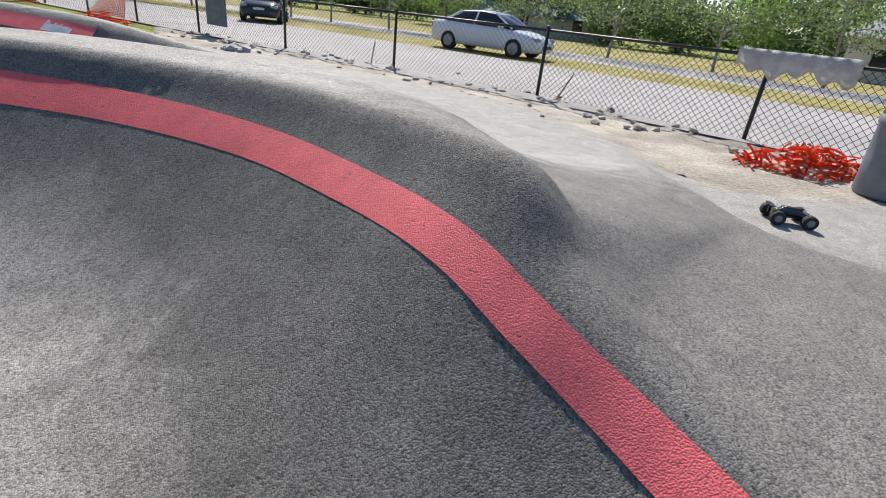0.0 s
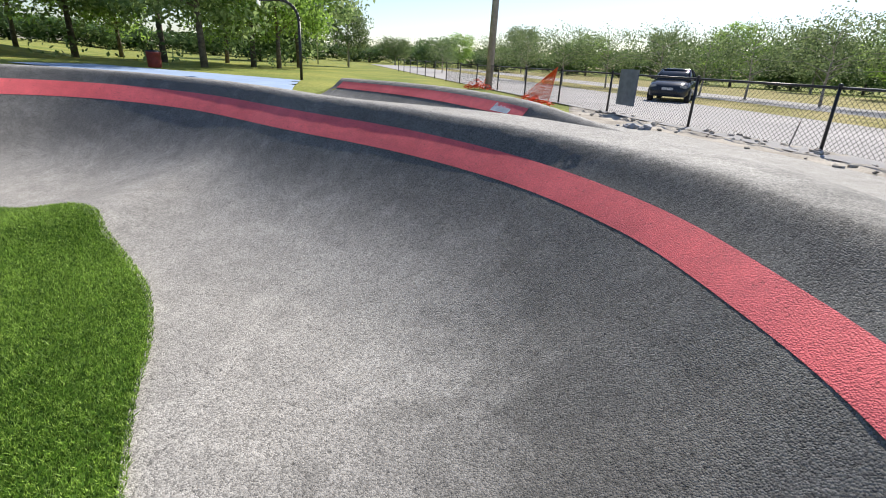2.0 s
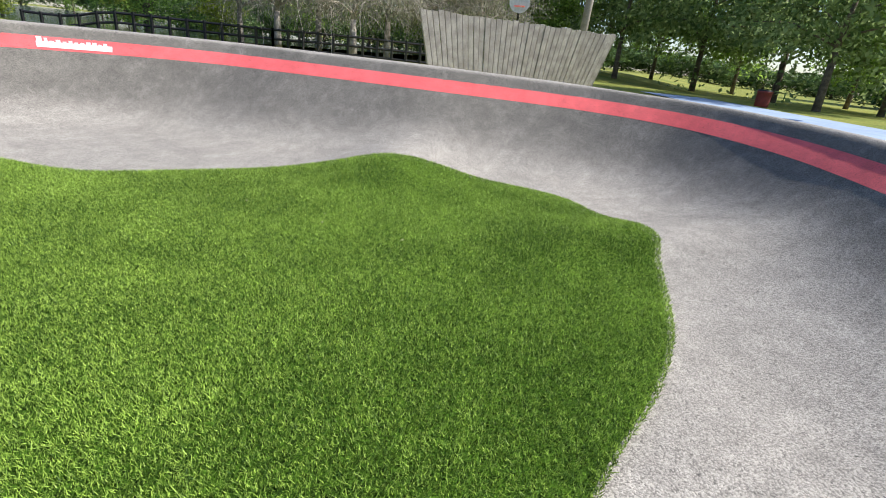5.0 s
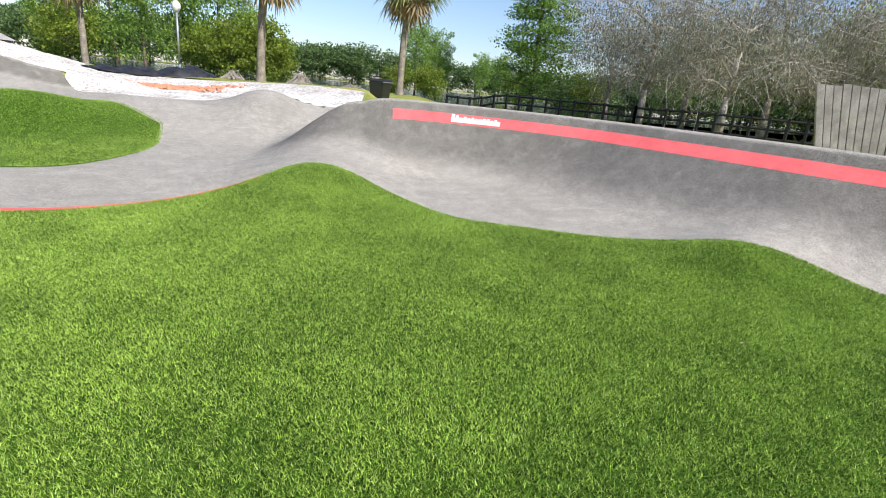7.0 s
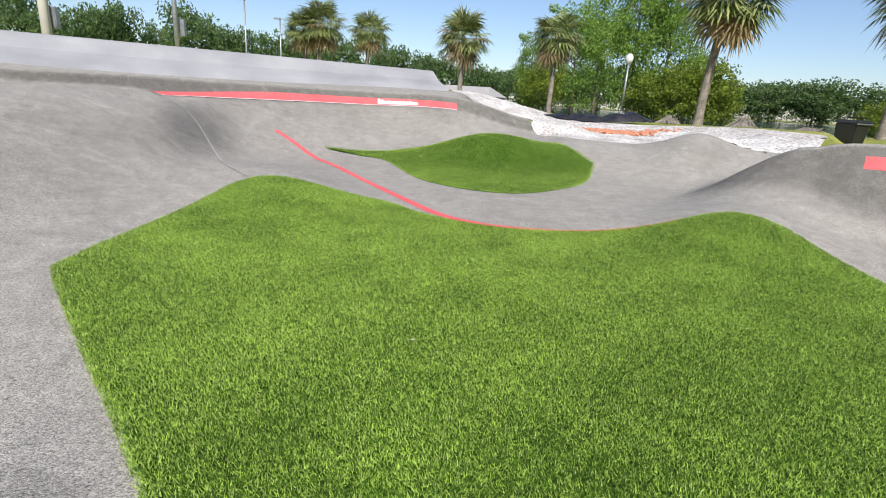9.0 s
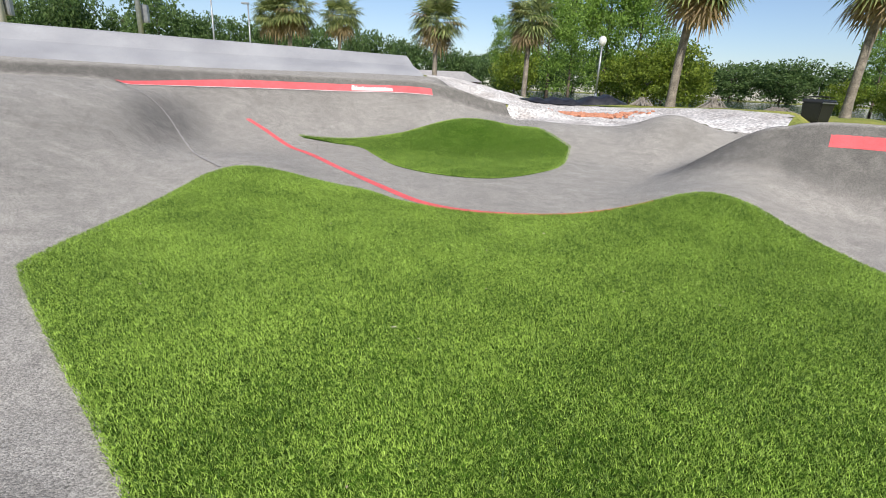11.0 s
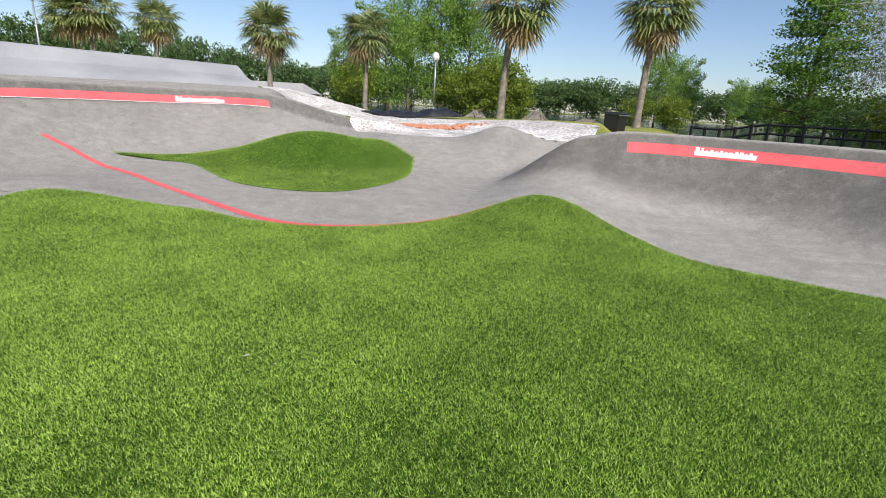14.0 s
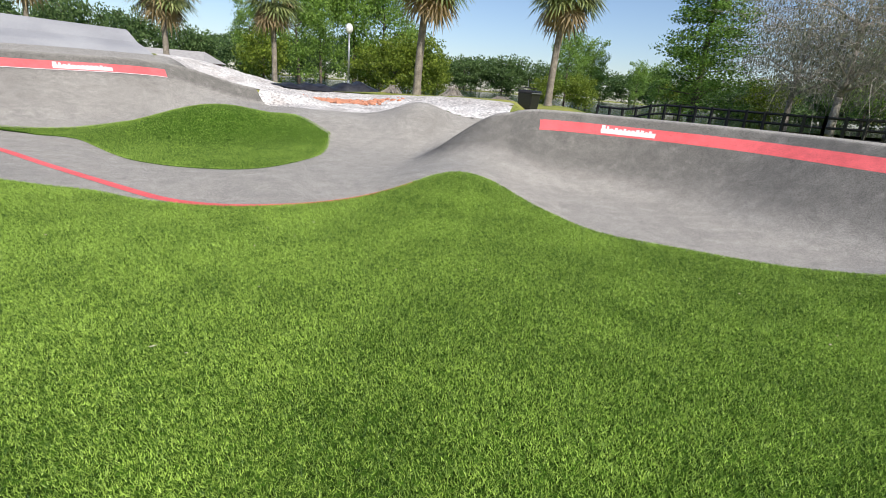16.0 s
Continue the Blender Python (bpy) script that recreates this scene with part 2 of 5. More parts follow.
M_GLASS = mat("car_glass", (0.015, 0.02, 0.025), 0.05)
M_TYRE = mat("tyre_rubber", (0.015, 0.015, 0.015), 0.8, dark=(0.025, 0.025, 0.025), scale=30)
M_BLUE_COURT = mat("court_paint", (0.36, 0.46, 0.62), 0.85, dark=(0.29, 0.38, 0.53), scale=1.5, fine=(30, 0.08))
M_BIN = mat("bin_plastic", (0.2, 0.22, 0.26), 0.6, dark=(0.13, 0.15, 0.18), scale=5)
M_ROOF = mat("roof", (0.42, 0.4, 0.38), 0.9, dark=(0.33, 0.31, 0.3), scale=2)
M_HOUSE = mat("render_wall", (0.6, 0.56, 0.48), 0.9, dark=(0.52, 0.48, 0.41), scale=1.0)
M_BRICK = mat("brown_wall", (0.33, 0.2, 0.15), 0.9, dark=(0.24, 0.15, 0.11), scale=2.0)


# ---- helpers for building ----
def link(name, bm, material, parent=None, label="", smooth=False):
    me = bpy.data.meshes.new(name)
    bm.to_mesh(me)
    bm.free()
    me.materials.append(material)
    if smooth:
        me.polygons.foreach_set("use_smooth", [True] * len(me.polygons))
    ob = new(name, me)
    if parent:
        ob.parent = parent
    return tagged(ob, label)


def part(name, bm, material, parent, label="", smooth=False):
    return link(name, bm, material, parent, label, smooth)


def raw(name, verts, faces, material, parent=None, smooth=True):
    """A mesh from computed arrays."""
    me = bpy.data.meshes.new(name)
    me.from_pydata([tuple(v) for v in verts] if not isinstance(verts, list) else verts, [], faces)
    me.materials.append(material)
    if smooth:
        me.polygons.foreach_set("use_smooth", [True] * len(me.polygons))
    me.update()
    ob = new(name, me)
    if parent:
        ob.parent = parent
    return ob


def polys(name, verts, material, sides, parent=None):
    """Many loose small faces of the same number of sides; verts is an (n * sides, 3) array."""
    verts = np.asarray(verts, np.float32)
    n = len(verts) // sides
    me = bpy.data.meshes.new(name)
    me.vertices.add(len(verts))
    me.vertices.foreach_set("co", verts.ravel())
    me.loops.add(n * sides)
    me.loops.foreach_set("vertex_index", np.arange(n * sides, dtype=np.int32))
    me.polygons.add(n)
    me.polygons.foreach_set("loop_start", np.arange(0, n * sides, sides, dtype=np.int32))
    me.update(calc_edges=True)
    me.validate()
    me.materials.append(material)
    ob = new(name, me)
    if parent:
        ob.parent = parent
    return ob


def box(bm, x0, y0, z0, x1, y1, z1, bevel=0.0, m=None):
    r = bmesh.ops.create_cube(bm, size=1.0, matrix=Matrix.Translation(((x0 + x1) / 2, (y0 + y1) / 2, (z0 + z1) / 2)) @ Matrix.Diagonal((abs(x1 - x0), abs(y1 - y0), abs(z1 - z0), 1)))
    vs = r["verts"]
    if bevel:
        es = list({e for v in vs for e in v.link_edges})
        rb = bmesh.ops.bevel(bm, geom=es, offset=bevel, segments=2, affect="EDGES")
        vs = list({v for v in vs if v.is_valid} | {v for v in rb["verts"] if v.is_valid})
    if m is not None:
        bmesh.ops.transform(bm, matrix=m, verts=vs)
    return vs


def tube(bm, a, b, r0, r1=None, seg=10):
    """A round bar from a to b, tapered from r0 to r1."""
    a, b = Vector(a), Vector(b)
    d = b - a
    q = d.to_track_quat("Z", "Y").to_matrix().to_4x4()
    bmesh.ops.create_cone(bm, cap_ends=True, segments=seg, radius1=r0, radius2=r0 if r1 is None else r1, depth=d.length, matrix=Matrix.Translation((a + b) / 2) @ q)


def path_tube(bm, pts, r, seg=6):
    for a, b in zip(pts[:-1], pts[1:]):
        tube(bm, a, b, r, r, seg)


def spline(points, n=40):
    """Catmull-Rom curve through the points (rows of any width), n samples a span."""
    p = np.array(points, float)
    p = np.vstack([2 * p[0] - p[1], p, 2 * p[-1] - p[-2]])
    out = []
    for i in range(1, len(p) - 2):
        t = np.linspace(0, 1, n, endpoint=False)[:, None]
        a, b, c, d = p[i - 1], p[i], p[i + 1], p[i + 2]
        out.append(0.5 * (2 * b + (c - a) * t + (2 * a - 5 * b + 4 * c - d) * t**2 + (3 * b - a - 3 * c + d) * t**3))
    return np.vstack(out + [p[-2][None]])


def step(v, a=0.0, b=1.0):
    t = np.clip((v - a) / (b - a), 0, 1)
    return t * t * (3 - 2 * t)


# ---- plan of the track ----
# foot of the red band on the great berm: x, y, height
BAND = spline([(0.62, 0.35, 0.42), (0.35, 0.85, 0.46), (0.03, 1.36, 0.55), (-0.28, 1.67, 0.70), (-0.51, 1.93, 0.79), (-0.85, 2.29, 0.8), (-1.44, 2.76, 0.8),
               (-2.32, 3.11, 0.8), (-3.38, 3.18, 0.815), (-4.6, 3.03, 0.83), (-6.1, 2.83, 0.86), (-7.2, 2.2, 0.89), (-7.68, 1.25, 0.91), (-7.7, 0.2, 0.925),
               (-7.45, -1.0, 0.945), (-7.4, -2.6, 0.95), (-7.3, -4.0, 0.95), (-6.55, -5.2, 0.95), (-5.45, -5.93, 0.95), (-5.05, -6.17, 0.86)], 24)
BAND_LAST = 18 * 24  # the paint stops here, the berm runs on a little
# foot of the red band on the far berm
BAND_FAR = spline([(-2.8, -13.4, 0.6), (-1.6, -13.5, 0.75), (0.08, -13.2, 1.15), (2.6, -12.3, 1.15), (4.5, -10.2, 1.15), (5.6, -7.6, 1.15), (6.6, -5.6, 1.1)], 24)
# low berm beyond, towards the fence
BAND_LOW = spline([(-4.2, 8.2, 0.3), (-5.7, 8.25, 0.55), (-7.0, 8.5, 0.62), (-8.6, 8.9, 0.64), (-10.4, 9.3, 0.62), (-13.6, 9.9, 0.55)], 24)
# edge of the turf island
TURF = spline([(-1.5, 0.75), (-2.0, 0.93), (-2.46, 1.11), (-2.91, 1.32), (-3.44, 1.48), (-3.99, 1.54), (-4.36, 1.55), (-4.73, 1.56), (-5.25, 1.3), (-5.77, 0.98), (-5.98, 0.58), (-6.04, 0.0), (-6.0, -0.36), (-5.78, -0.82),
               (-5.59, -1.19), (-5.45, -1.65), (-4.9, -2.32), (-4.35, -2.98), (-4.2, -3.7), (-4.02, -4.44), (-3.72, -4.82), (-3.38, -4.9), (-3.05, -4.81), (-2.01, -4.46), (-1.07, -4.36), (-0.35, -4.64), (0.17, -5.02), (0.75, -5.12), (1.2, -5.12),
               (1.65, -5.07), (1.88, -4.9), (1.98, -4.53), (1.95, -3.23), (1.88, -2.35), (1.73, -2.07), (0.89, -1.3), (0.39, -0.86), (-0.01, -0.49), (-0.5, 0.0), (-1.1, 0.58), (-1.5, 0.75)], 8)[:-1]
TURF_MID = np.array([-1.7, -1.5])
# edge of the small turf island
ISLE = spline([(-3.01, -9.6), (-2.85, -8.94), (-2.44, -7.66), (-1.57, -6.5), (-0.77, -6.35), (0.13, -6.99), (1.04, -8.7), (1.84, -9.27), (2.35, -9.3), (2.42, -9.4), (2.1, -9.54), (1.29, -9.96), (0.68, -10.5), (0.0, -11.0), (-1.0, -11.3), (-2.2, -11.0), (-3.01, -9.6)], 10)[:-1]
ISLE_MID = np.array([-0.6, -9.0])
# asphalt edge
ASPHALT = np.array([(9.0, 4.9), (6.0, 4.9), (3.76, 5.16), (2.8, 5.07), (2.2, 5.1), (1.85, 5.6), (1.5, 7.0), (0.9, 8.8), (-0.3, 9.9), (-2.2, 11.2), (-4.6, 12.4), (-7.2, 12.8), (-10.4, 12.4), (-13.4, 10.8), (-13.6, 8.9), (-12.2, 6.2), (-11.2, 3.6), (-13.5, 1.4),
                    (-13.6, -1.6), (-11.0, -3.6), (-9.3, -6.6), (-6.9, -9.4), (-6.4, -10.1), (-5.3, -10.9), (-4.3, -11.2), (-3.05, -11.7), (-2.2, -13.2), (-1.5, -14.8), (-0.6, -17.0), (0.7, -19.1), (11.0, -12.0), (15.0, -9.2), (15.0, 0.0)])
# crest of the broad shoulder behind the near end of the great berm
SHOULDER = spline([(1.0, 9.6, 0.2), (1.2, 8.4, 0.24), (1.3, 6.7, 0.34), (1.22, 5.3, 0.46), (1.01, 4.39, 0.6), (1.05, 3.65, 0.61), (1.12, 3.14, 0.61), (1.32, 2.83, 0.6), (1.58, 2.64, 0.59), (2.4, 2.1, 0.55), (4.2, 1.0, 0.3)], 24)
# low rollers and mounds: x, y, heading of the long axis, half length, half width, height
ROLLERS = [(-4.8, 1.62, 108, 1.0, 0.48, 0.13), (-5.9, -0.85, 172, 1.0, 0.6, 0.2), (-3.8, -5.05, 238, 1.4, 0.85, 0.26), (1.75, -5.4, 300, 1.6, 0.75, 0.2),
           (-5.3, -10.7, 240, 1.4, 0.75, 0.36), (-0.9, -9.9, 10, 1.4, 0.9, 0.55), (-11.8, 0.2, 90, 2.2, 1.3, 0.35)]


def to_curve(x, y, curve):
    """For every point: the nearest sample of the curve, and the signed distance (positive to the right of its run)."""
    c = curve[:, :2]
    t = np.gradient(c, axis=0)
    best = np.empty(len(x), int)
    for i in range(0, len(x), 20000):
        sl = slice(i, i + 20000)
        best[sl] = ((x[sl, None] - c[None, :, 0]) ** 2 + (y[sl, None] - c[None, :, 1]) ** 2).argmin(1)
    dx, dy = x - c[best, 0], y - c[best, 1]
    tx, ty = t[best, 0], t[best, 1]
    ln = np.hypot(tx, ty)
    return best, -(tx * dy - ty * dx) / ln, (dx * tx + dy * ty) / ln


def berm(x, y, z, curve, inner, top=0.4, fall=2.2, out=0.3, ending=False, hollow=1.6, tail=1.2):
    """Raises z to a berm swept along the curve: a hollow face below the band, a steep one through it to the lip, a rounded top."""
    near, d, along = to_curve(x, y, curve)
    zl = curve[near, 2]
    s = np.clip(-d / inner, 0, 1)
    face = z + (zl - z) * (1 - s) ** hollow
    raised = step(near.astype(float), 74, 98) if ending else 1.0
    lip = zl + 0.09 + (0.0525 + 1.05 * (out - 0.19)) * raised
    upper = np.clip(zl + 0.75 * np.minimum(d, 0.19) + 1.05 * np.maximum(d - 0.19, 0), -1.0, 3.0)
    if ending:
        fall = fall * (0.3 + 0.7 * step(near.astype(float), 70, 150))
        top = top * step(near.astype(float), 105, 165) * (1 - 0.85 * step(near.astype(float), 180, 215) * (1 - step(near.astype(float), 280, 310)))
    k = 0.014
    rim = -k * np.log(np.exp(-upper / k) + np.exp(-(lip + 0.02) / k))
    outer = rim + (z - rim) * step(d, out + top, out + top + fall)
    h = np.where(d < 0, np.maximum(face, z), np.maximum(outer, z))
    n = len(curve) - 1
    w = np.ones(len(x))
    w *= np.where(near == 0, 1 - step(np.abs(along), 0, 1.2), 1)
    w *= np.where(near == n, 1 - step(np.abs(along), 0, tail), 1)
    return z + (h - z) * w


def height(x, y):
    """The lie of the land."""
    x, y = np.atleast_1d(np.asarray(x, float)), np.atleast_1d(np.asarray(y, float))
    x, y = x.copy(), y.copy()
    # broad lie: low bowl round the island, higher towards the lake
    z = 0.12 + 0.0 * x
    z += 0.1 * step(np.hypot(x + 1.7, y + 1.5), 1.5, 4.5)
    z += 0.5 * step(-y - 0.35 * x, 9.5, 12.8) * step(-x, -0.5, 3.0)
    z += 0.55 * step(-x - 0.1 * y, 6.5, 9.5) * step(-y + 6, 0, 8)
    z -= 0.14 * (1 - step(np.hypot(x + 0.2, y + 0.2), 0.8, 3.2))
    # broad raised ground that the start side stands on
    side = (x - 1.0) * 0.81 + (y + 5.4) * 0.58
    z += 1.05 * step(x, 1.9, 5.8) * step(side, 0.3, 1.9) * step(-y, -3.5, 2.5)
    r = np.hypot(x + 0.9, y - 0.65)
    z = np.maximum(z, 0.2 + (1.25 * step(r, 13.6, 16.5) + 0.25 * step(r, 15.5, 19.0)) * step(-y + 0.4 * x, 9, 13) * step(x, -2.0, 0.6))
    for rx, ry, head, a, b, h in ROLLERS:
        c, s = math.cos(radians(head)), math.sin(radians(head))
        u, v = (x - rx) * c + (y - ry) * s, -(x - rx) * s + (y - ry) * c
        z += h * np.exp(-(u / a) ** 2 - (v / b) ** 2)
    z = berm(x, y, z, BAND_LOW, 0.9, 0.2, 0.9)
    z = berm(x, y, z, BAND_FAR, 3.0, 0.5, 3.0, out=0.36)
    z = berm(x, y, z, BAND, 1.6, 0.5, 2.5, ending=True, hollow=2.4, tail=1.75)
    # the ground between the berm's lip and the shoulder is one broad slope
    k, d, _ = to_curve(x, y, BAND)
    m, e, _ = to_curve(x, y, SHOULDER)
    d = np.maximum(d - 0.22, 0)
    rim, crest = BAND[k, 2] + 0.1 + 0.15 * step(k.astype(float), 74, 98) * np.exp(-d / 0.5), SHOULDER[m, 2]
    slope = np.where(e > 0, rim + (crest - rim) * d / (d + np.maximum(e, 0) + 1e-6), crest + (np.minimum(z, crest) - crest) * step(-e, 0.0, 0.62))
    share = (1 - step(k.astype(float), 105, 165)) * step(d, 0.0, 0.3) * step(y, 0.2, 1.4) * (1 - step(x, 3.0, 4.2))
    return z + share * np.maximum(slope - z, 0)


def ground_z(x, y):
    return float(height([x], [y])[0])


# ---- ground and track ----
def inside(x, y, poly):
    ok = np.zeros(len(x), bool)
    for (x0, y0), (x1, y1) in zip(poly, np.roll(poly, -1, 0)):
        hit = (y0 > y) != (y1 > y)
        xx = x0 + (y - y0) * (x1 - x0) / (y1 - y0 + 1e-12)
        ok ^= hit & (x < xx)
    return ok


def edge_near(x, y, poly):
    """Nearest point on the outline, and its distance."""
    bd, bx, by = np.full(len(x), 1e9), np.zeros(len(x)), np.zeros(len(x))
    for (x0, y0), (x1, y1) in zip(poly, np.roll(poly, -1, 0)):
        dx, dy = x1 - x0, y1 - y0
        t = np.clip(((x - x0) * dx + (y - y0) * dy) / (dx * dx + dy * dy + 1e-12), 0, 1)
        px, py = x0 + t * dx, y0 + t * dy
        d = np.hypot(x - px, y - py)
        k = d < bd
        bd[k], bx[k], by[k] = d[k], px[k], py[k]
    return bx, by, bd


def land(x, y):
    """Height far and near: the track's lie, running out into the park, the road and the lake shore."""
    x, y = np.asarray(x, float), np.asarray(y, float)
    r = np.hypot(x + 0.9, y - 0.65)
    z = height(x, y)
    south = step(-y + 0.35 * -x, 6.0, 16.0)
    az = np.degrees(np.arctan2(-(x + 0.9), y - 0.65)) % 360
    lakeside = step(az, 112, 122) * (1 - step(az, 182, 190))
    far = 0.2 + 0.85 * south + 0.25 * step(-y, 14, 30) * (1 - lakeside) - 0.08 * lakeside * south - 0.8 * step(az, 92, 100) * (1 - step(az, 136, 144)) * south + 0.8 * step(az, 171, 184) * (1 - step(az, 186, 196)) * (1 - step(r, 26, 36))
    _, _, clear = edge_near(x.ravel(), y.ravel(), ASPHALT)
    clear = step(np.where(inside(x.ravel(), y.ravel(), ASPHALT), 0, clear), 0.1, 3.0).reshape(x.shape)
    z = z + (far - z) * step(r, 15.0, 24.0) * clear
    z = z - 0.75 * step(clear, 0.0, 0.6) * step(az, 88, 98) * (1 - step(az, 145, 149)) * step(r, 7, 10) * (1 - step(r, 16, 26))
    pad = step(az, 48, 56) * (1 - step(az, 86, 92)) * step(r, 14, 17) * (1 - step(r, 36, 50)) * clear
    z = z + (0.42 - z) * pad
    lake = step(r, 44, 60) * (1 - step(r, 210, 250)) * step(az, 118, 130) * (1 - step(az, 196, 206))
    near_shore = step(r, 31, 37) * (1 - step(r, 60, 62)) * step(az, 133, 137) * (1 - step(az, 181, 186))
    return z - 1.6 * np.maximum(lake, near_shore)


def sheet(name, xs, ys, zfun, material, keep=None, label="", kind="structure"):
    gx, gy = np.meshgrid(xs, ys)
    x, y = gx.ravel(), gy.ravel()
    nx, ny = len(xs), len(ys)
    i = (np.arange(ny - 1)[:, None] * nx + np.arange(nx - 1)[None]).ravel()
    faces = np.stack([i, i + 1, i + nx + 1, i + nx], 1)
    if keep is not None:
        res = xs[1] - xs[0]
        ex, ey, ed = edge_near(x, y, keep)
        snap = ed < res * 0.55
        x, y = np.where(snap, ex, x), np.where(snap, ey, y)
        good = inside(x, y, keep) | snap
        faces = faces[good[faces].all(1)]
        cx, cy = x[faces].mean(1), y[faces].mean(1)
        faces = faces[inside(cx, cy, keep)]
        used = np.unique(faces)
        back = np.zeros(len(x), int)
        back[used] = np.arange(len(used))
        faces, x, y = back[faces], x[used], y[used]
    z = zfun(x, y)
    ob = raw(name, np.stack([x, y, z], 1).tolist(), faces.tolist(), material)
    return tagged(ob, label, kind=kind)


def spread(near, res, far, grow):
    out = list(np.arange(-near, near + 1e-6, res))
    s = res
    while out[-1] < far:
        s *= grow
        out.append(out[-1] + s)
    neg = []
    s, v = res, -near
    while v > -far:
        s *= grow
        v -= s
        neg.append(v)
    return np.array(neg[::-1] + out)


FENCE_LINE = np.array([(9.4, 3.2), (6.6, 5.6), (3.9, 8.0), (1.2, 10.4), (-1.77, 12.7), (-4.7, 14.2), (-7.8, 16.2), (-10.6, 18.0), (-13.6, 20.2), (-16.6, 22.2), (-19.6, 24.2), (-22.6, 26.2), (-25.6, 28.2), (-28.6, 30.2), (-31.6, 32.2),
                       (-34.6, 34.2), (-37.6, 36.2), (-40.6, 38.2), (-43.6, 40.2)])
DIRT = np.vstack([FENCE_LINE[:8] + (0.25, 0.35), ASPHALT[11:0:-1] + 0.0])
GRAVEL = np.array([(0.7, -19.3), (-0.6, -17.0), (-1.5, -14.8), (-2.2, -13.2), (-3.05, -11.7), (-4.3, -11.2), (-5.3, -10.9), (-6.4, -10.1), (-6.9, -9.4), (-7.9, -10.8), (-7.6, -13.5), (-6.8, -17.0), (-5.7, -20.0), (-4.3, -22.5), (-1.8, -25.5), (-0.6, -29.0), (1.4, -24.0)])
COURT = np.array([(-14.3, 8.95), (-19.4, 12.6), (-31.9, 8.5), (-31.1, 4.95)])


def strewn(outline, rough, a, b):
    """Loose ground laid in its bed: flush at the rim, uneven within."""
    def z(x, y):
        _, _, e = edge_near(x, y, outline)
        return land(x, y) - 0.015 * (1 - step(e, 0, 0.4)) + rough * step(e, 0.1, 0.8) * (np.sin(x * a + y * 2) * np.sin(y * b - x * 1.3) + 0.6 * np.sin(x * 9.7 - y * 3.1) * np.sin(y * 8.3 + x))
    return z


def below(x, y):
    z = land(x, y)
    _, _, d = edge_near(x, y, ASPHALT)
    for strip in (DIRT, GRAVEL, COURT):
        _, _, e = edge_near(x, y, strip)
        z = z - 0.3 * step(np.where(inside(x, y, strip), e, 0), 0.25, 0.8)
    return z - 0.03 - 0.45 * step(np.where(inside(x, y, ASPHALT), d, 0), 0.5, 1.2)


grid = spread(26, 0.5, 2600, 1.16)
sheet("ground", grid, grid, below, M_GRASS, label="mown park grass, patchy green and straw yellow")
TX = np.concatenate([np.arange(-15, -8.4, 0.12), np.arange(-8.4, 1.2, 0.05), np.arange(1.2, 15.2, 0.12)])
TY = np.concatenate([np.arange(-19.3, -7.6, 0.12), np.arange(-7.6, 4.6, 0.05), np.arange(4.6, 13.1, 0.12)])
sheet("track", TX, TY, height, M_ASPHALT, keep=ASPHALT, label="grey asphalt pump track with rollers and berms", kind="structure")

sheet("dirt_strip", np.arange(-12, 10, 0.2), np.arange(3, 19, 0.2), strewn(DIRT, 0.03, 5.1, 4.3), M_SAND, keep=DIRT, label="churned sandy dirt along the fence")
f0, f1 = FENCE_LINE[0], FENCE_LINE[-1]
along = (f1 - f0) / np.linalg.norm(f1 - f0)
across = np.array([along[1], -along[0]]) * (1 if along[1] * -1 + -along[0] * -1 > 0 else 1)
if across[1] < 0:
    across = -across


def lane(name, a, b, s0, s1, lift, material, label):
    """A strip of ground beside the fence, from a to b metres beyond it."""
    p = [f0 + along * s0 + across * a, f0 + along * s1 + across * a, f0 + along * s1 + across * b, f0 + along * s0 + across * b]
    n = 60
    vs, fs = [], []
    for i in range(n + 1):
        for j in range(5):
            q = p[0] + (p[1] - p[0]) * i / n + (p[3] - p[0]) * j / 4
            vs.append((q[0], q[1], float(land(np.array([q[0]]), np.array([q[1]]))[0]) + lift))
    for i in range(n):
        for j in range(4):
            k = i * 5 + j
            fs.append((k, k + 1, k + 6, k + 5))
    return tagged(raw(name, vs, fs, material), label, kind="structure")


lane("road", 0.5, 8.5, -40, 110, 0.012, M_ROAD, "sun-bleached pale asphalt road")
lane("verge", 8.5, 13.5, -40, 110, 0.016, M_STRAW, "dry straw-yellow grass verge beyond the road")
lane("pavement", 13.5, 19.5, -40, 110, 0.014, M_ROAD, "pale gravel path beyond the verge")
lane("far_verge", 19.5, 40, -40, 110, 0.016, M_STRAW, "dry leaf-strewn grass under the roadside trees")
sheet("gravel_strip", np.arange(-15, 2, 0.2), np.arange(-30, -9, 0.2), strewn(GRAVEL, 0.035, 4.1, 3.7), M_GRAVEL, keep=GRAVEL, label="white crushed-shell gravel beside the track")
sheet("court", np.arange(-33, -13, 0.5), np.arange(4, 14, 0.5), lambda x, y: land(x, y) + 0.01, M_BLUE_COURT, keep=COURT, label="faded pale blue basketball court surface")
water = bmesh.new()
bmesh.ops.create_circle(water, cap_ends=True, segments=64, radius=127, matrix=Matrix.Translation((-62, -138, 0.7)))
tagged(link("water", water, M_WATER), "still green-grey lake water", kind="structure")


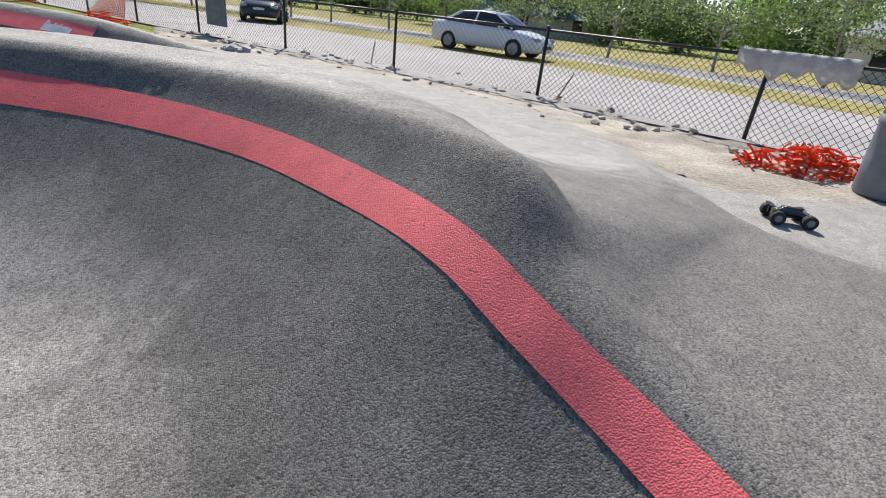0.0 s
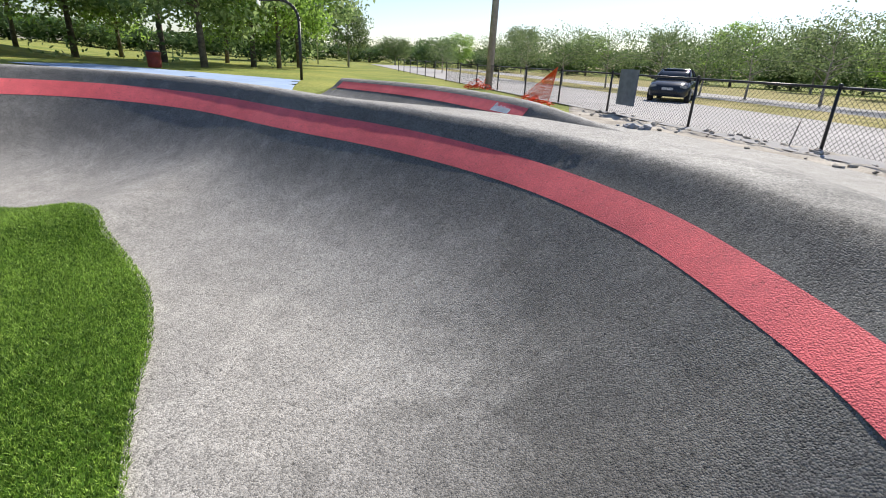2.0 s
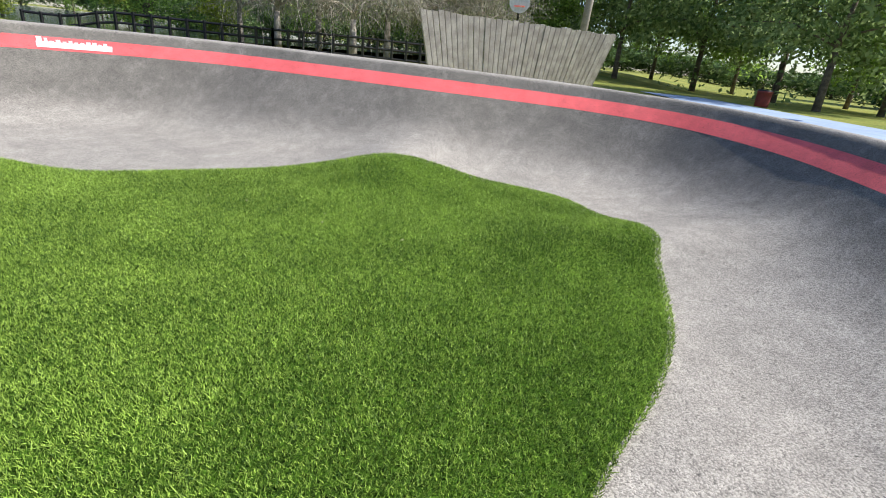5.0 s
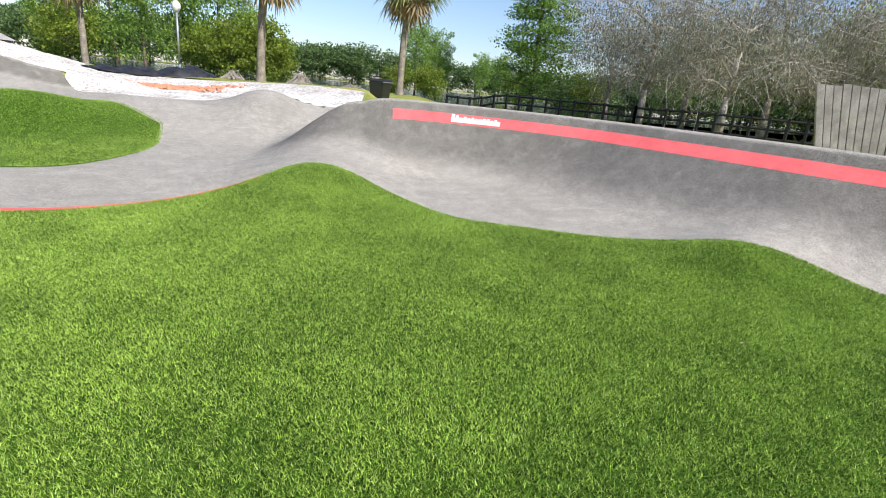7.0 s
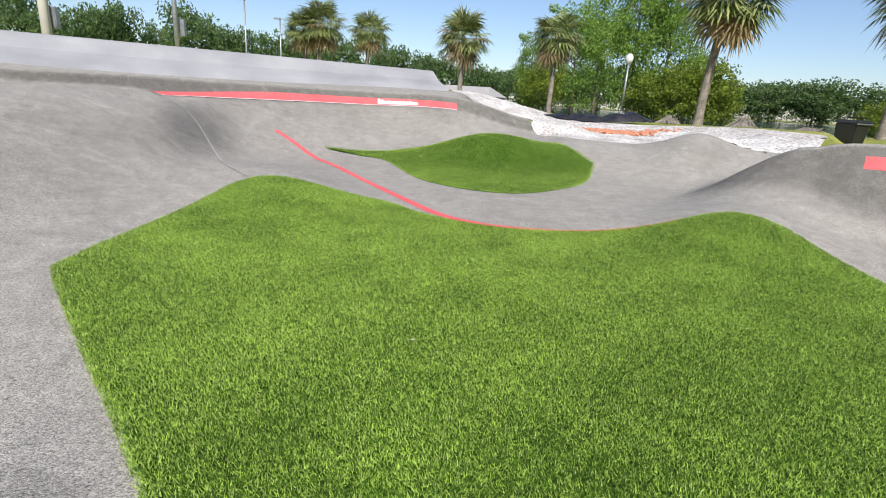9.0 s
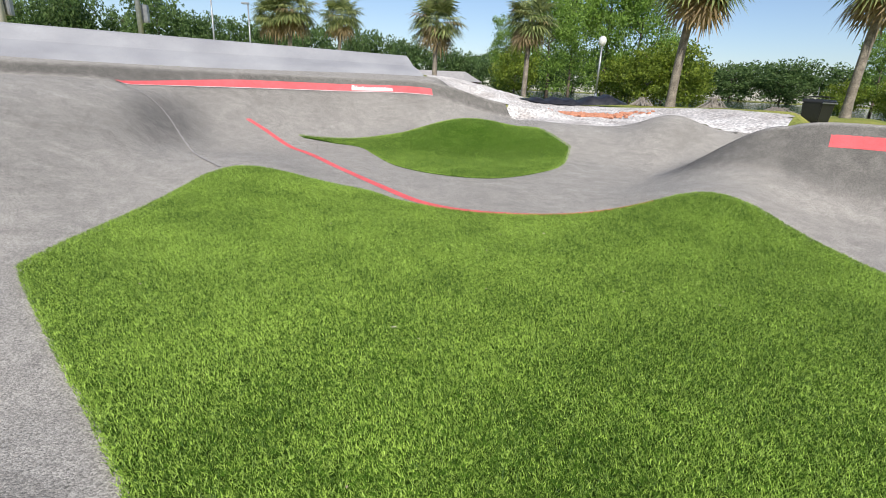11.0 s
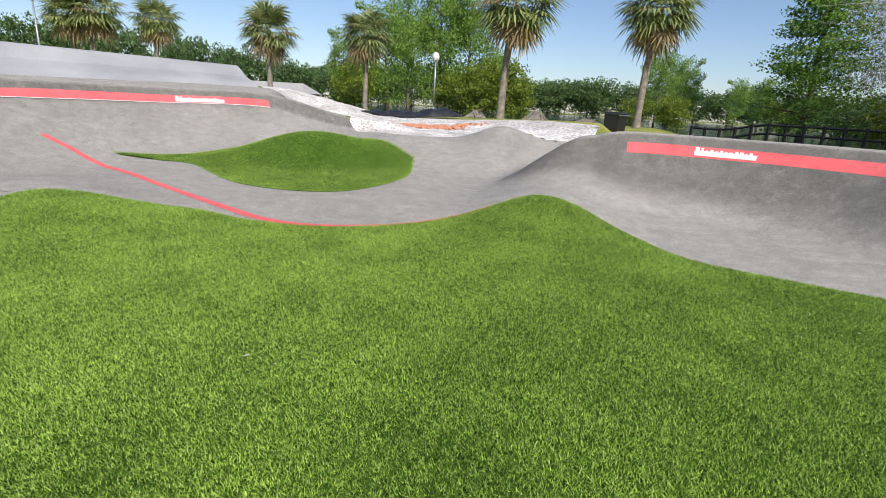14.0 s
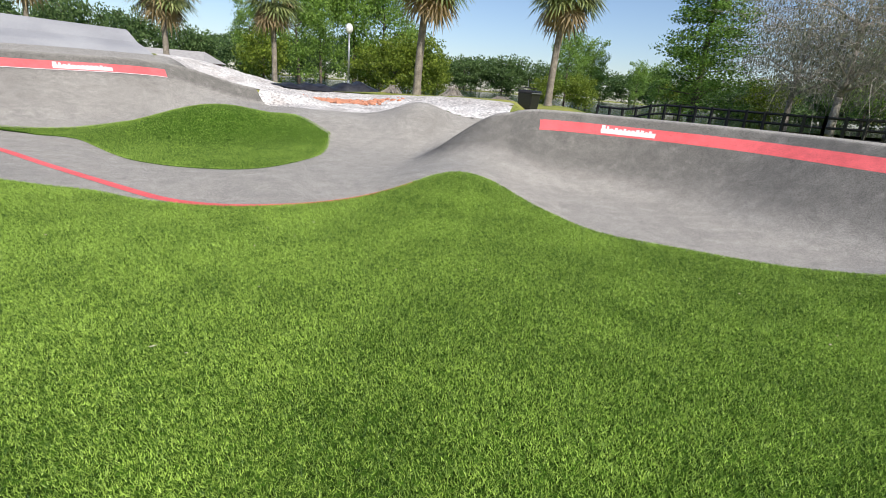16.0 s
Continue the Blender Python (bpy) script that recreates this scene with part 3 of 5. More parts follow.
# banked pale slab behind the far berm
def bank():
    bm = bmesh.new()
    a, b = Vector((24.0, -3.1, 0)), Vector((0.8, -19.3, 0))
    n = 40
    d = (b - a).normalized()
    o = Vector((d.y, -d.x, 0))
    if o.y > 0:
        o = -o
    rows_ = []
    for i in range(n + 1):
        p = a + (b - a) * i / n
        zb = ground_z(p.x, p.y) - 0.1
        zt = 2.48
        prof = [(0.0, zb), (0.5, zb + 0.16 + (zt - zb) * 0.12), (1.1, zb + (zt - zb) * 0.55), (1.6, zt - 0.06), (1.75, zt), (2.6, zt), (3.2, 0.9)]
        rows_.append([bm.verts.new((*(p + o * u).xy, z)) for u, z in prof])
    for r0, r1 in zip(rows_[:-1], rows_[1:]):
        for j in range(len(r0) - 1):
            bm.faces.new((r0[j], r1[j], r1[j + 1], r0[j + 1]))
    bm.faces.new(rows_[-1])
    bm.faces.new(rows_[0][::-1])
    bmesh.ops.recalc_face_normals(bm, faces=bm.faces)
    tagged(link("concrete_bank", bm, M_CONCRETE), "smooth pale grey banked concrete wall", "bank", kind="structure")


bank()


def ribbon(name, curve, d0, d1, lift, material, label, category, across_n=5, edge_wave=0.0):
    c = curve[:, :2]
    t = np.gradient(c, axis=0)
    t /= np.linalg.norm(t, axis=1)[:, None]
    nrm = np.stack([t[:, 1], -t[:, 0]], 1)
    vs, n = [], across_n
    ds = d0 + (np.broadcast_to(d1, len(c))[:, None] - d0) * np.linspace(0, 1, n)[None]
    p = c[:, None] + nrm[:, None] * ds[..., None]
    if edge_wave:
        k = np.arange(len(c))
        p[:, 0] += nrm * (edge_wave * np.sin(k * 1.7))[:, None]
    z = height(p[..., 0].ravel(), p[..., 1].ravel()) 
    z = z.reshape(len(c), n) + np.broadcast_to(lift, len(c))[:, None]
    z[:, 0] -= 0.002
    low = np.concatenate([p, z[..., None]], 2)
    vs = low.reshape(-1, 3).tolist()
    fs = [(i * n + j, i * n + j + 1, (i + 1) * n + j + 1, (i + 1) * n + j) for i in range(len(c) - 1) for j in range(n - 1)]
    return tagged(raw(name, vs, fs, material), label, category)


band = ribbon("painted_band", BAND[: BAND_LAST + 1], 0.0, 0.12 + 0.07 * step(np.arange(BAND_LAST + 1.0), 90, 220), 0.0035 + 0.006 * (1 - step(np.arange(BAND_LAST + 1.0), 60, 110)), M_RED, "worn coral red painted band along the great berm", "painted line")
ribbon("painted_band", BAND_FAR[48:114], 0.0, 0.21 - 0.13 * step(np.arange(66.0), 40, 65), 0.018, M_RED, "coral red painted band on the far berm", "painted line")
ribbon("painted_band", BAND_LOW[24:118], 0.0, 0.22, 0.016, M_RED, "coral red painted band on the low berm near the fence", "painted line")
EDGE = spline([(-3.07, -4.8), (-2.64, -4.66), (-1.72, -4.42), (-0.85, -4.48), (-0.17, -5.03), (0.85, -6.39), (1.81, -7.81), (2.84, -8.95), (3.5, -9.4)], 16)
ribbon("painted_band", EDGE, -0.02, 0.09, 0.006, M_RED, "thin coral red line beside the turf island", "painted line", 3)


def maker_mark(curve, i0, i1, top, lift, label):
    """A white mark on the band: a forked emblem and a row of unreadable letter bars over a worn ground stripe."""
    rng = random.Random(i0)
    root = ribbon("painted_mark", curve[i0:i1], top * 0.14, top * 0.62, lift, M_WHITE_PAINT, label, "sign", 3)
    fine = np.array([np.interp(np.linspace(0, 1, 121), np.linspace(0, 1, i1 - i0), curve[i0:i1, c]) for c in range(3)]).T
    at = 121
    for width, hi, name in [(9, 0.98, "emblem"), (6, 0.9, "emblem")] + [(rng.choice((6, 7, 8)), rng.choice((0.68, 0.7, 0.8)), "letter_bar") for _ in range(10)]:
        at -= width + 2
        if at < 2:
            break
        ob = ribbon(name, fine[at:at + width], top * 0.3, top * hi, lift + 0.003, M_WHITE_PAINT, "", "", 3)
        ob.parent = root
    return root


maker_mark(BAND, 402, 416, 0.17, 0.012, "white painted maker's mark on the great band, worn and unreadable")
maker_mark(BAND_FAR, 58, 68, 0.19, 0.024, "white painted maker's mark on the far band")
maker_mark(BAND_LOW, 30, 40, 0.2, 0.02, "white painted maker's mark on the low band")
ribbon("edge_line", BAND_FAR[48:114], -0.014, 0.002, 0.02, M_WHITE_PAINT, "thin pale edge line along the far painted band", "painted line", 3)


def turf(outline, mid, rings, blades, label, seed):
    n = len(outline)
    k = (np.linspace(1, 0, rings, endpoint=False) ** 0.8)
    p = mid + (outline[None] - mid) * k[:, None, None]
    z = height(p[..., 0].ravel(), p[..., 1].ravel()).reshape(rings, n)
    z += 0.02
    z[0] -= 0.04
    vs = np.concatenate([p, z[..., None]], 2).reshape(-1, 3).tolist()
    vs.append((*mid, float(height(mid[0], mid[1])[0]) + 0.02))
    fs = [(i * n + j, i * n + (j + 1) % n, (i + 1) * n + (j + 1) % n, (i + 1) * n + j) for i in range(rings - 1) for j in range(n)]
    fs += [((rings - 1) * n + j, (rings - 1) * n + (j + 1) % n, rings * n) for j in range(n)]
    base = tagged(raw("turf_island", vs, fs, M_TURF_BASE), label, "artificial turf", kind="structure")
    rng = np.random.default_rng(seed)
    lo, hi = outline.min(0), outline.max(0)
    q = rng.uniform(lo, hi, (int(blades * 1.8), 2))
    q = q[inside(q[:, 0], q[:, 1], outline)][:blades]
    bz = height(q[:, 0], q[:, 1]) + 0.015
    m = len(q)
    a = rng.uniform(0, 6.283, m)
    w = rng.uniform(0.0014, 0.0031, m)
    h = rng.uniform(0.013, 0.028, m)
    lean = rng.normal(0, 0.011, (m, 2)) + (0.003, 0.002)
    c = np.stack([q[:, 0], q[:, 1], bz], 1)
    off = np.stack([np.cos(a) * w, np.sin(a) * w, 0 * a], 1)
    tip = c + np.stack([lean[:, 0], lean[:, 1], h], 1)
    v = np.stack([c - off, c + off, tip], 1).reshape(-1, 3)
    tagged(polys("turf_blades", v, M_BLADE, 3, base), "bright green artificial grass blades", kind="stuff")
    return base


turf(TURF, TURF_MID, 34, 1150000, "bright green artificial turf island, gently mounded", 3)
turf(ISLE, ISLE_MID, 20, 130000, "small humped island of green artificial turf", 4)


# ---- fence ----
def chain_fence(pts, h, label, wires=True):
    root = tagged(new("chain_link_fence"), label, "fence")
    zs = [float(land(np.array([p[0]]), np.array([p[1]]))[0]) - 0.02 for p in pts]
    for i, (p, z) in enumerate(zip(pts, zs)):
        bm = bmesh.new()
        tube(bm, (*p, z - 0.1), (*p, z + h), 0.032, 0.03, 10)
        bmesh.ops.create_uvsphere(bm, u_segments=8, v_segments=5, radius=0.04, matrix=Matrix.Translation((*p, z + h)))
        part("post", bm, M_BLACK, root, smooth=True)
    for i in range(len(pts) - 1):
        a, b = Vector((*pts[i], zs[i])), Vector((*pts[i + 1], zs[i + 1]))
        bm = bmesh.new()
        tube(bm, a + Vector((0, 0, h - 0.04)), b + Vector((0, 0, h - 0.04)), 0.024, 0.024, 8)
        part("top_rail", bm, M_BLACK, root, smooth=True)
        if not wires or i > 11:
            continue
        ln = (b - a).length
        pitch = 0.105 if i < 8 else 0.21
        half = 0.0036 if i < 8 else 0.005
        hh = h - 0.08
        d = (b - a) / ln
        side = Vector((d.y, -d.x, 0)).normalized()
        vs = []
        for s in (1, -1):
            u0 = -hh
            while u0 < ln:
                # a diagonal wire, cut off at the panel's ends
                lo, hi = max(u0, 0), min(u0 + hh, ln)
                if hi - lo > 0.02:
                    za, zb = (lo - u0, hi - u0) if s > 0 else (hh - (lo - u0), hh - (hi - u0))
                    pa, pb = a + d * lo + Vector((0, 0, za + 0.03)), a + d * hi + Vector((0, 0, zb + 0.03))
                    nrm = (pb - pa).normalized().cross(side) * half
                    sd = side * half
                    vs += [pa - nrm, pb - nrm, pb + nrm, pa + nrm, pa - sd, pb - sd, pb + sd, pa + sd]
                u0 += pitch
        polys("wire_mesh", np.array([tuple(v) for v in vs]), M_WIRE, 4, root)
    return root


chain_fence([tuple(p) for p in FENCE_LINE], 1.2, "black chain-link fence on round posts beside the road")


# ---- trees ----
def limb_tree(name, seed, h, crown_w, crown_lo, leaves, leaf, bark, leaf_mat_, label, category="tree", spread_=1.0, droop=0.0, trunk_r=None, twigs=0):
    """A tapered trunk with limbs, and a ragged crown of many leaf clumps."""
    rng = random.Random(seed)
    nr = np.random.default_rng(seed)
    root = tagged(new(name), label, category)
    bm = bmesh.new()
    tr = trunk_r or h * 0.015
    top = Vector((rng.uniform(-0.3, 0.3), rng.uniform(-0.3, 0.3), h * 0.8))
    pts = [Vector((0, 0, -0.3)), Vector((rng.uniform(-0.1, 0.1), rng.uniform(-0.1, 0.1), h * 0.25)), top * 0.62, top]
    for i, (a, b) in enumerate(zip(pts[:-1], pts[1:])):
        tube(bm, a, b, tr * (1.25, 0.85, 0.5)[i], tr * (0.85, 0.5, 0.12)[i], 9)
    part("trunk", bm, bark, root, smooth=True)
    tips = []
    bm = bmesh.new()
    for i in range(14):
        f = rng.uniform(0.28, 0.95)
        a = Vector((0, 0, 0)).lerp(top, f)
        a.z = max(a.z, h * crown_lo * 0.8)
        ang = i * 2.4 + rng.uniform(-0.4, 0.4)
        reach = crown_w * 0.5 * rng.uniform(0.5, 1.0) * spread_ * (1.15 - 0.55 * abs(f - 0.5))
        b = a + Vector((math.cos(ang) * reach, math.sin(ang) * reach, h * rng.uniform(0.04, 0.2)))
        mid = a.lerp(b, 0.5) + Vector((0, 0, 0.12 * reach))
        tube(bm, a, mid, tr * 0.34, tr * 0.22, 6)
        tube(bm, mid, b, tr * 0.22, tr * 0.06, 6)
        tips += [mid.lerp(b, 0.3), mid.lerp(b, 0.75), b]
    part("branchwork", bm, bark, root, smooth=True)
    if twigs:
        # bare crooked twigs beyond the limbs
        vs = []
        for i in range(twigs):
            a = rng.choice(tips) + Vector((rng.gauss(0, 0.5), rng.gauss(0, 0.5), rng.gauss(0, 0.45)))
            d = Vector((a.x, a.y, 0)).normalized() * 0.6 + Vector((rng.gauss(0, 0.7), rng.gauss(0, 0.7), rng.gauss(0.1, 0.6)))
            w = Vector((rng.gauss(0, 1), rng.gauss(0, 1), rng.gauss(0, 1))).normalized() * 0.013
            for j in range(3):
                b = a + d * rng.uniform(0.25, 0.5)
                vs += [a - w, b - w * 0.75, b + w * 0.75, a + w]
                a, w = b, w * 0.75
                d = d + Vector((rng.gauss(0, 0.45), rng.gauss(0, 0.45), rng.gauss(-0.15, 0.4)))
        polys("twigwork", np.array([tuple(v) for v in vs]), bark, 4, root)
    # clumps round the limb ends and scattered through the crown
    cz, rz, rx = h * (1 + crown_lo) / 2, h * (1 - crown_lo) / 2, crown_w / 2
    centres = [np.array(t) for t in tips]
    while len(centres) < 130:
        v = nr.normal(0, 1, 3)
        v *= nr.uniform(0.45, 1.0) / np.linalg.norm(v)
        centres.append(np.array([v[0] * rx, v[1] * rx, cz + v[2] * rz]))
    centres = np.array(centres)
    size = nr.uniform(0.09, 0.2, len(centres)) * crown_w
    k = nr.integers(0, len(centres), leaves)
    v = nr.normal(0, 1, (leaves, 3))
    v *= (nr.uniform(0.2, 1.0, leaves) ** 0.5 / np.linalg.norm(v, axis=1))[:, None]
    c = centres[k] + v * size[k, None] * (1, 1, 0.75 + droop)
    if droop:
        c[:, 2] -= nr.uniform(0, 1, leaves) ** 2 * droop * h * 0.25
    u = nr.normal(0, 1, (leaves, 3))
    u /= np.linalg.norm(u, axis=1)[:, None]
    w = np.cross(u, nr.normal(0, 1, (leaves, 3)))
    w /= np.linalg.norm(w, axis=1)[:, None] + 1e-9
    s = nr.uniform(0.6, 1.3, leaves)[:, None] * leaf
    if droop:
        u = np.array([0, 0, 1.0]) + u * 0.35
    q = np.stack([c - u * s, c + w * s * 0.5, c + u * s, c - w * s * 0.5], 1).reshape(-1, 3)
    crown = polys("crown", q, leaf_mat_, 4, root)
    return root


def az_place(az, r):
    """A place on the plan by bearing and distance from the turf island's tip."""
    return -0.9 - math.sin(radians(az)) * r, 0.65 + math.cos(radians(az)) * r


def land_z(x, y):
    return float(land(np.array([x]), np.array([y]))[0])


def stand(proto, az, r, scale, turn, group="", label="", z=None):
    x, y = az_place(az, r)
    sc = scale if isinstance(scale, tuple) else (scale,) * 3
    ob = copy_thing(proto, Matrix.Translation((x, y, (land_z(x, y) if z is None else z) - 0.05)) @ Matrix.Rotation(turn, 4, "Z") @ Matrix.Diagonal((*sc, 1)))
    return tagged(ob, label, group=group)


def first(proto, az, r, scale, turn, group="", z=None):
    """Stands the first-built tree itself in its place."""
    x, y = az_place(az, r)
    sc = scale if isinstance(scale, tuple) else (scale,) * 3
    proto.matrix_basis = Matrix.Translation((x, y, (land_z(x, y) if z is None else z) - 0.05)) @ Matrix.Rotation(turn, 4, "Z") @ Matrix.Diagonal((*sc, 1))
    return tagged(proto, group=group)


def layered_tree(name, seed, h, crown_w, leaves, leaf, bark, leaf_mat_, label):
    """A straight tapered trunk with tiers of level boughs, each a ragged fan of fine leaves, widest low down."""
    rng = random.Random(seed)
    nr = np.random.default_rng(seed)
    root = tagged(new(name), label, "tree")
    bm = bmesh.new()
    tube(bm, (0, 0, -0.3), (0.05, 0, h * 0.4), 0.3, 0.17, 10)
    tube(bm, (0.05, 0, h * 0.4), (0.1, 0.05, h * 0.98), 0.17, 0.02, 8)
    part("trunk", bm, bark, root, smooth=True)
    bm = bmesh.new()
    fans = []
    for i in range(64):
        f = 0.1 + 0.9 * (i + rng.random()) / 64
        ang = i * 2.4 + rng.uniform(-0.5, 0.5)
        reach = crown_w * 0.5 * (1 - f) ** 0.62 * rng.uniform(0.6, 1.12) + 0.35
        a = Vector((0.1 * f, 0.05 * f, h * f))
        b = a + Vector((math.cos(ang) * reach, math.sin(ang) * reach, reach * rng.uniform(-0.06, 0.28)))
        tube(bm, a, b, 0.05 * (1.2 - f), 0.01, 5)
        for u in (0.35, 0.6, 0.82, 1.0):
            c = a.lerp(b, u)
            fans.append((c.x, c.y, c.z, 0.26 * reach + 0.2))
    part("branchwork", bm, bark, root, smooth=True)
    fans = np.array(fans)
    k = nr.integers(0, len(fans), leaves)
    v = nr.normal(0, 1, (leaves, 3))
    v *= (nr.uniform(0.1, 1.0, leaves) ** 0.5 / np.linalg.norm(v, axis=1))[:, None]
    c = fans[k, :3] + v * fans[k, 3:] * (1.3, 1.3, 0.62)
    u = nr.normal(0, 1, (leaves, 3)) * (1, 1, 0.6)
    u /= np.linalg.norm(u, axis=1)[:, None]
    w = np.cross(u, nr.normal(0, 1, (leaves, 3)))
    w /= np.linalg.norm(w, axis=1)[:, None] + 1e-9
    s = nr.uniform(0.6, 1.3, leaves)[:, None] * leaf
    polys("crown", np.stack([c - u * s, c + w * s * 0.5, c + u * s, c - w * s * 0.5], 1).reshape(-1, 3), leaf_mat_, 4, root)
    return root


oak_a = limb_tree("oak_tree", 11, 11, 9.5, 0.07, 11000, 0.16, M_BARK, M_LEAF_DARK, "broad dark green oak on the mown park lawn")
oak_b = limb_tree("oak_tree", 12, 10, 8.0, 0.08, 9500, 0.15, M_BARK, M_LEAF, "leafy green park tree with a straight trunk")
verge = limb_tree("verge_tree", 13, 4.3, 5.0, 0.3, 3600, 0.07, M_PALE_BARK, M_LEAF_PALE, "thin-crowned roadside tree with pale trunk", spread_=1.1)
wood = limb_tree("woodland_tree", 14, 9, 9.0, 0.0, 5200, 0.25, M_BARK, M_LEAF_FAR, "dense dark tree in the woodland edge")
bright = limb_tree("lakeside_tree", 15, 8.5, 5.0, 0.05, 11000, 0.1, M_BARK, M_LEAF, "fresh green lakeside tree with feathery leaves")
shrub = limb_tree("lakeside_shrub", 16, 4.6, 4.6, 0.02, 6000, 0.12, M_BARK, M_LEAF_YELLOW, "bright yellow-green shrub at the lake's edge", category="shrub")
cypress = layered_tree("cypress_tree", 17, 11.5, 6.0, 26000, 0.095, M_BARK, M_LEAF_CYPRESS, "tall feathery green cypress behind the berm")
moss = limb_tree("moss_hung_tree", 18, 9.5, 8.5, 0.16, 8500, 0.075, M_PALE_BARK, M_LEAF_GREY, "grey-green tree hung with pale moss", droop=0.35, trunk_r=0.2, twigs=1500)

airy = limb_tree("woodland_tree", 19, 9, 8.0, 0.18, 7500, 0.17, M_PALE_BARK, M_LEAF_PALE, "airy grey-green tree in the woodland edge")
rt = random.Random(5)
# park grove
first(oak_a, 62, 46, 1.15, 0.3, "park grove")
for az, r, s in ((57.5, 52, 1.15), (66.5, 34, 0.95), (70, 50, 1.2), (77, 54, 1.25), (84.5, 47, 1.05), (88, 56, 1.1), (95, 55, 1.2)):
    stand(oak_a, az, r, s, rt.uniform(0, 6), "park grove")
first(oak_b, 59.5, 40, 1.0, 1.0, "park grove")
for az, r, s in ((64.5, 58, 1.2), (73.5, 62, 1.2), (81, 64, 1.3), (91.5, 50, 0.95), (98, 50, 1.1), (101, 58, 1.2)):
    stand(oak_b, az, r, s, rt.uniform(0, 6), "park grove")
for i, az in enumerate(np.arange(55, 104, 3.2)):
    stand(wood, az, rt.uniform(78, 95), (1.3, 1.3, rt.uniform(1.0, 1.3)), rt.uniform(0, 6), "wood behind the park", label="dense dark tree in the woodland edge") if i and not 64 < az < 98 else None
# along the road
first(verge, 12, 36, 1.0, 0.5, "roadside trees")
for az, r, s in ((42.5, 60, 0.85), (37, 52, 0.9), (33.5, 46, 0.95), (29.5, 42, 1.0), (25, 40, 0.95), (20, 38, 1.0), (16, 37, 0.9), (6, 34, 1.1), (0.5, 33, 1.15), (-8, 30, 1.0), (-17, 29, 1.05), (-27, 28, 1.1), (-36, 27, 1.1)):
    stand(verge, az, r, s, rt.uniform(0, 6), "roadside trees")
first(wood, 10, 82, (1.0, 1.0, 0.7), 0.2, "woodland edge")
first(airy, -52, 62, 0.9, 0.2, "woodland edge")
stand(airy, 52.5, 66, (0.75, 0.75, 0.95), 1.0, "park grove", label="thin-crowned tree at the park's far end")
for i, az in enumerate(np.arange(-58, 50, 3.4)):
    far_off = rt.uniform(54, 82) + max(0, az) * 0.9
    tall = rt.uniform(0.7, 1.15) + (0.15 if az < -5 else 0)
    stand((wood, oak_b, wood, airy)[i % 4], az + rt.uniform(-1.2, 1.2), far_off, (rt.uniform(0.8, 1.15), rt.uniform(0.8, 1.15), tall * (0.75 if i % 4 == 1 else 0.95)), rt.uniform(0, 6), "woodland edge", label="tree of uneven height in the woodland edge across the road")
for az in np.arange(-62, 60, 3.1):
    stand(wood, az + rt.uniform(-1, 1), rt.uniform(125, 160), (1.7, 1.7, rt.uniform(0.6, 0.95)), rt.uniform(0, 6), "far wood", label="dark tree in the far wood across the road")
for az, r, sc in ((117.5, 52, 0.75), (110.5, 52, 0.85), (104, 50, 0.85), (97, 52, 0.95)):
    stand(oak_b, az, r, sc, rt.uniform(0, 6), "trees behind the berm", label="dark green tree behind the moss-hung trees")
for az in np.arange(60, 101, 2.6):
    stand(wood, az + rt.uniform(-0.8, 0.8), rt.uniform(112, 140), (1.6, 1.6, rt.uniform(0.7, 0.95)), rt.uniform(0, 6), "far wood", label="dark tree in the far wood beyond the park")
# lake side
first(bright, 172, 43, (0.95, 0.95, 1.02), 0.5, "lakeside trees", z=0.75)
for az, r, s in ((176.5, 48, 0.7), (169.8, 46, 0.98), (166.3, 47, 1.2), (163.6, 46, 1.08), (160.5, 50, 0.66), (143.6, 40, 0.58), (141.3, 43, 0.54), (136.5, 70, 0.6), (134.5, 80, 0.7)):
    stand(bright, az, r, (s * 0.95, s * 0.95, s * 1.15), rt.uniform(0, 6), "lakeside trees", z=0.75)
first(shrub, 159.4, 40, 0.95, 0.3, "lakeside shrubs", z=0.75)
for az, r, s in ((175.5, 41, 0.85), (164.6, 43, 0.8), (162, 40, 0.95), (157.9, 42, 0.62), (145.6, 39, 0.5), (142, 38, 0.55), (132.5, 44, 0.6), (125, 44, 0.75)):
    stand(shrub, az, r, s, rt.uniform(0, 6), "lakeside shrubs", z=0.7)
first(cypress, 130.9, 38, 1.0, 0.2)
first(moss, 119.5, 33, 1.0, 0.4, "moss-hung trees")
for az, r, s in ((123, 39, 0.95), (115.5, 36, 1.0), (112, 31, 0.95), (108.5, 36, 1.05), (104, 37, 1.1), (99, 38, 1.1)):
    stand(moss, az, r, s, rt.uniform(0, 6), "moss-hung trees")
for i, az in enumerate(np.arange(98, 152, 3.0)):
    stand(wood, az + rt.uniform(-1, 1), rt.uniform(70, 90) if az < 126 else rt.uniform(225, 260), (1.2, 1.2, 1.0) if az < 126 else (2.2, 2.2, rt.uniform(1.7, 2.8)), rt.uniform(0, 6), "far wood", z=None if az < 126 else 0.8)
for i, az in enumerate(np.arange(151, 180, 2.2)):
    stand(wood, az + rt.uniform(-1, 1), rt.uniform(225, 255), (2.2, 2.2, rt.uniform(2.3, 3.2)), rt.uniform(0, 6), "far wood", z=0.8)
for i, az in enumerate(np.arange(178, 236, 2.6)):
    stand(wood, az + rt.uniform(-1, 1), rt.uniform(95, 125), (1.0, 1.0, rt.uniform(1.35, 1.95) + 0.006 * (az - 178)), rt.uniform(0, 6), "far wood")


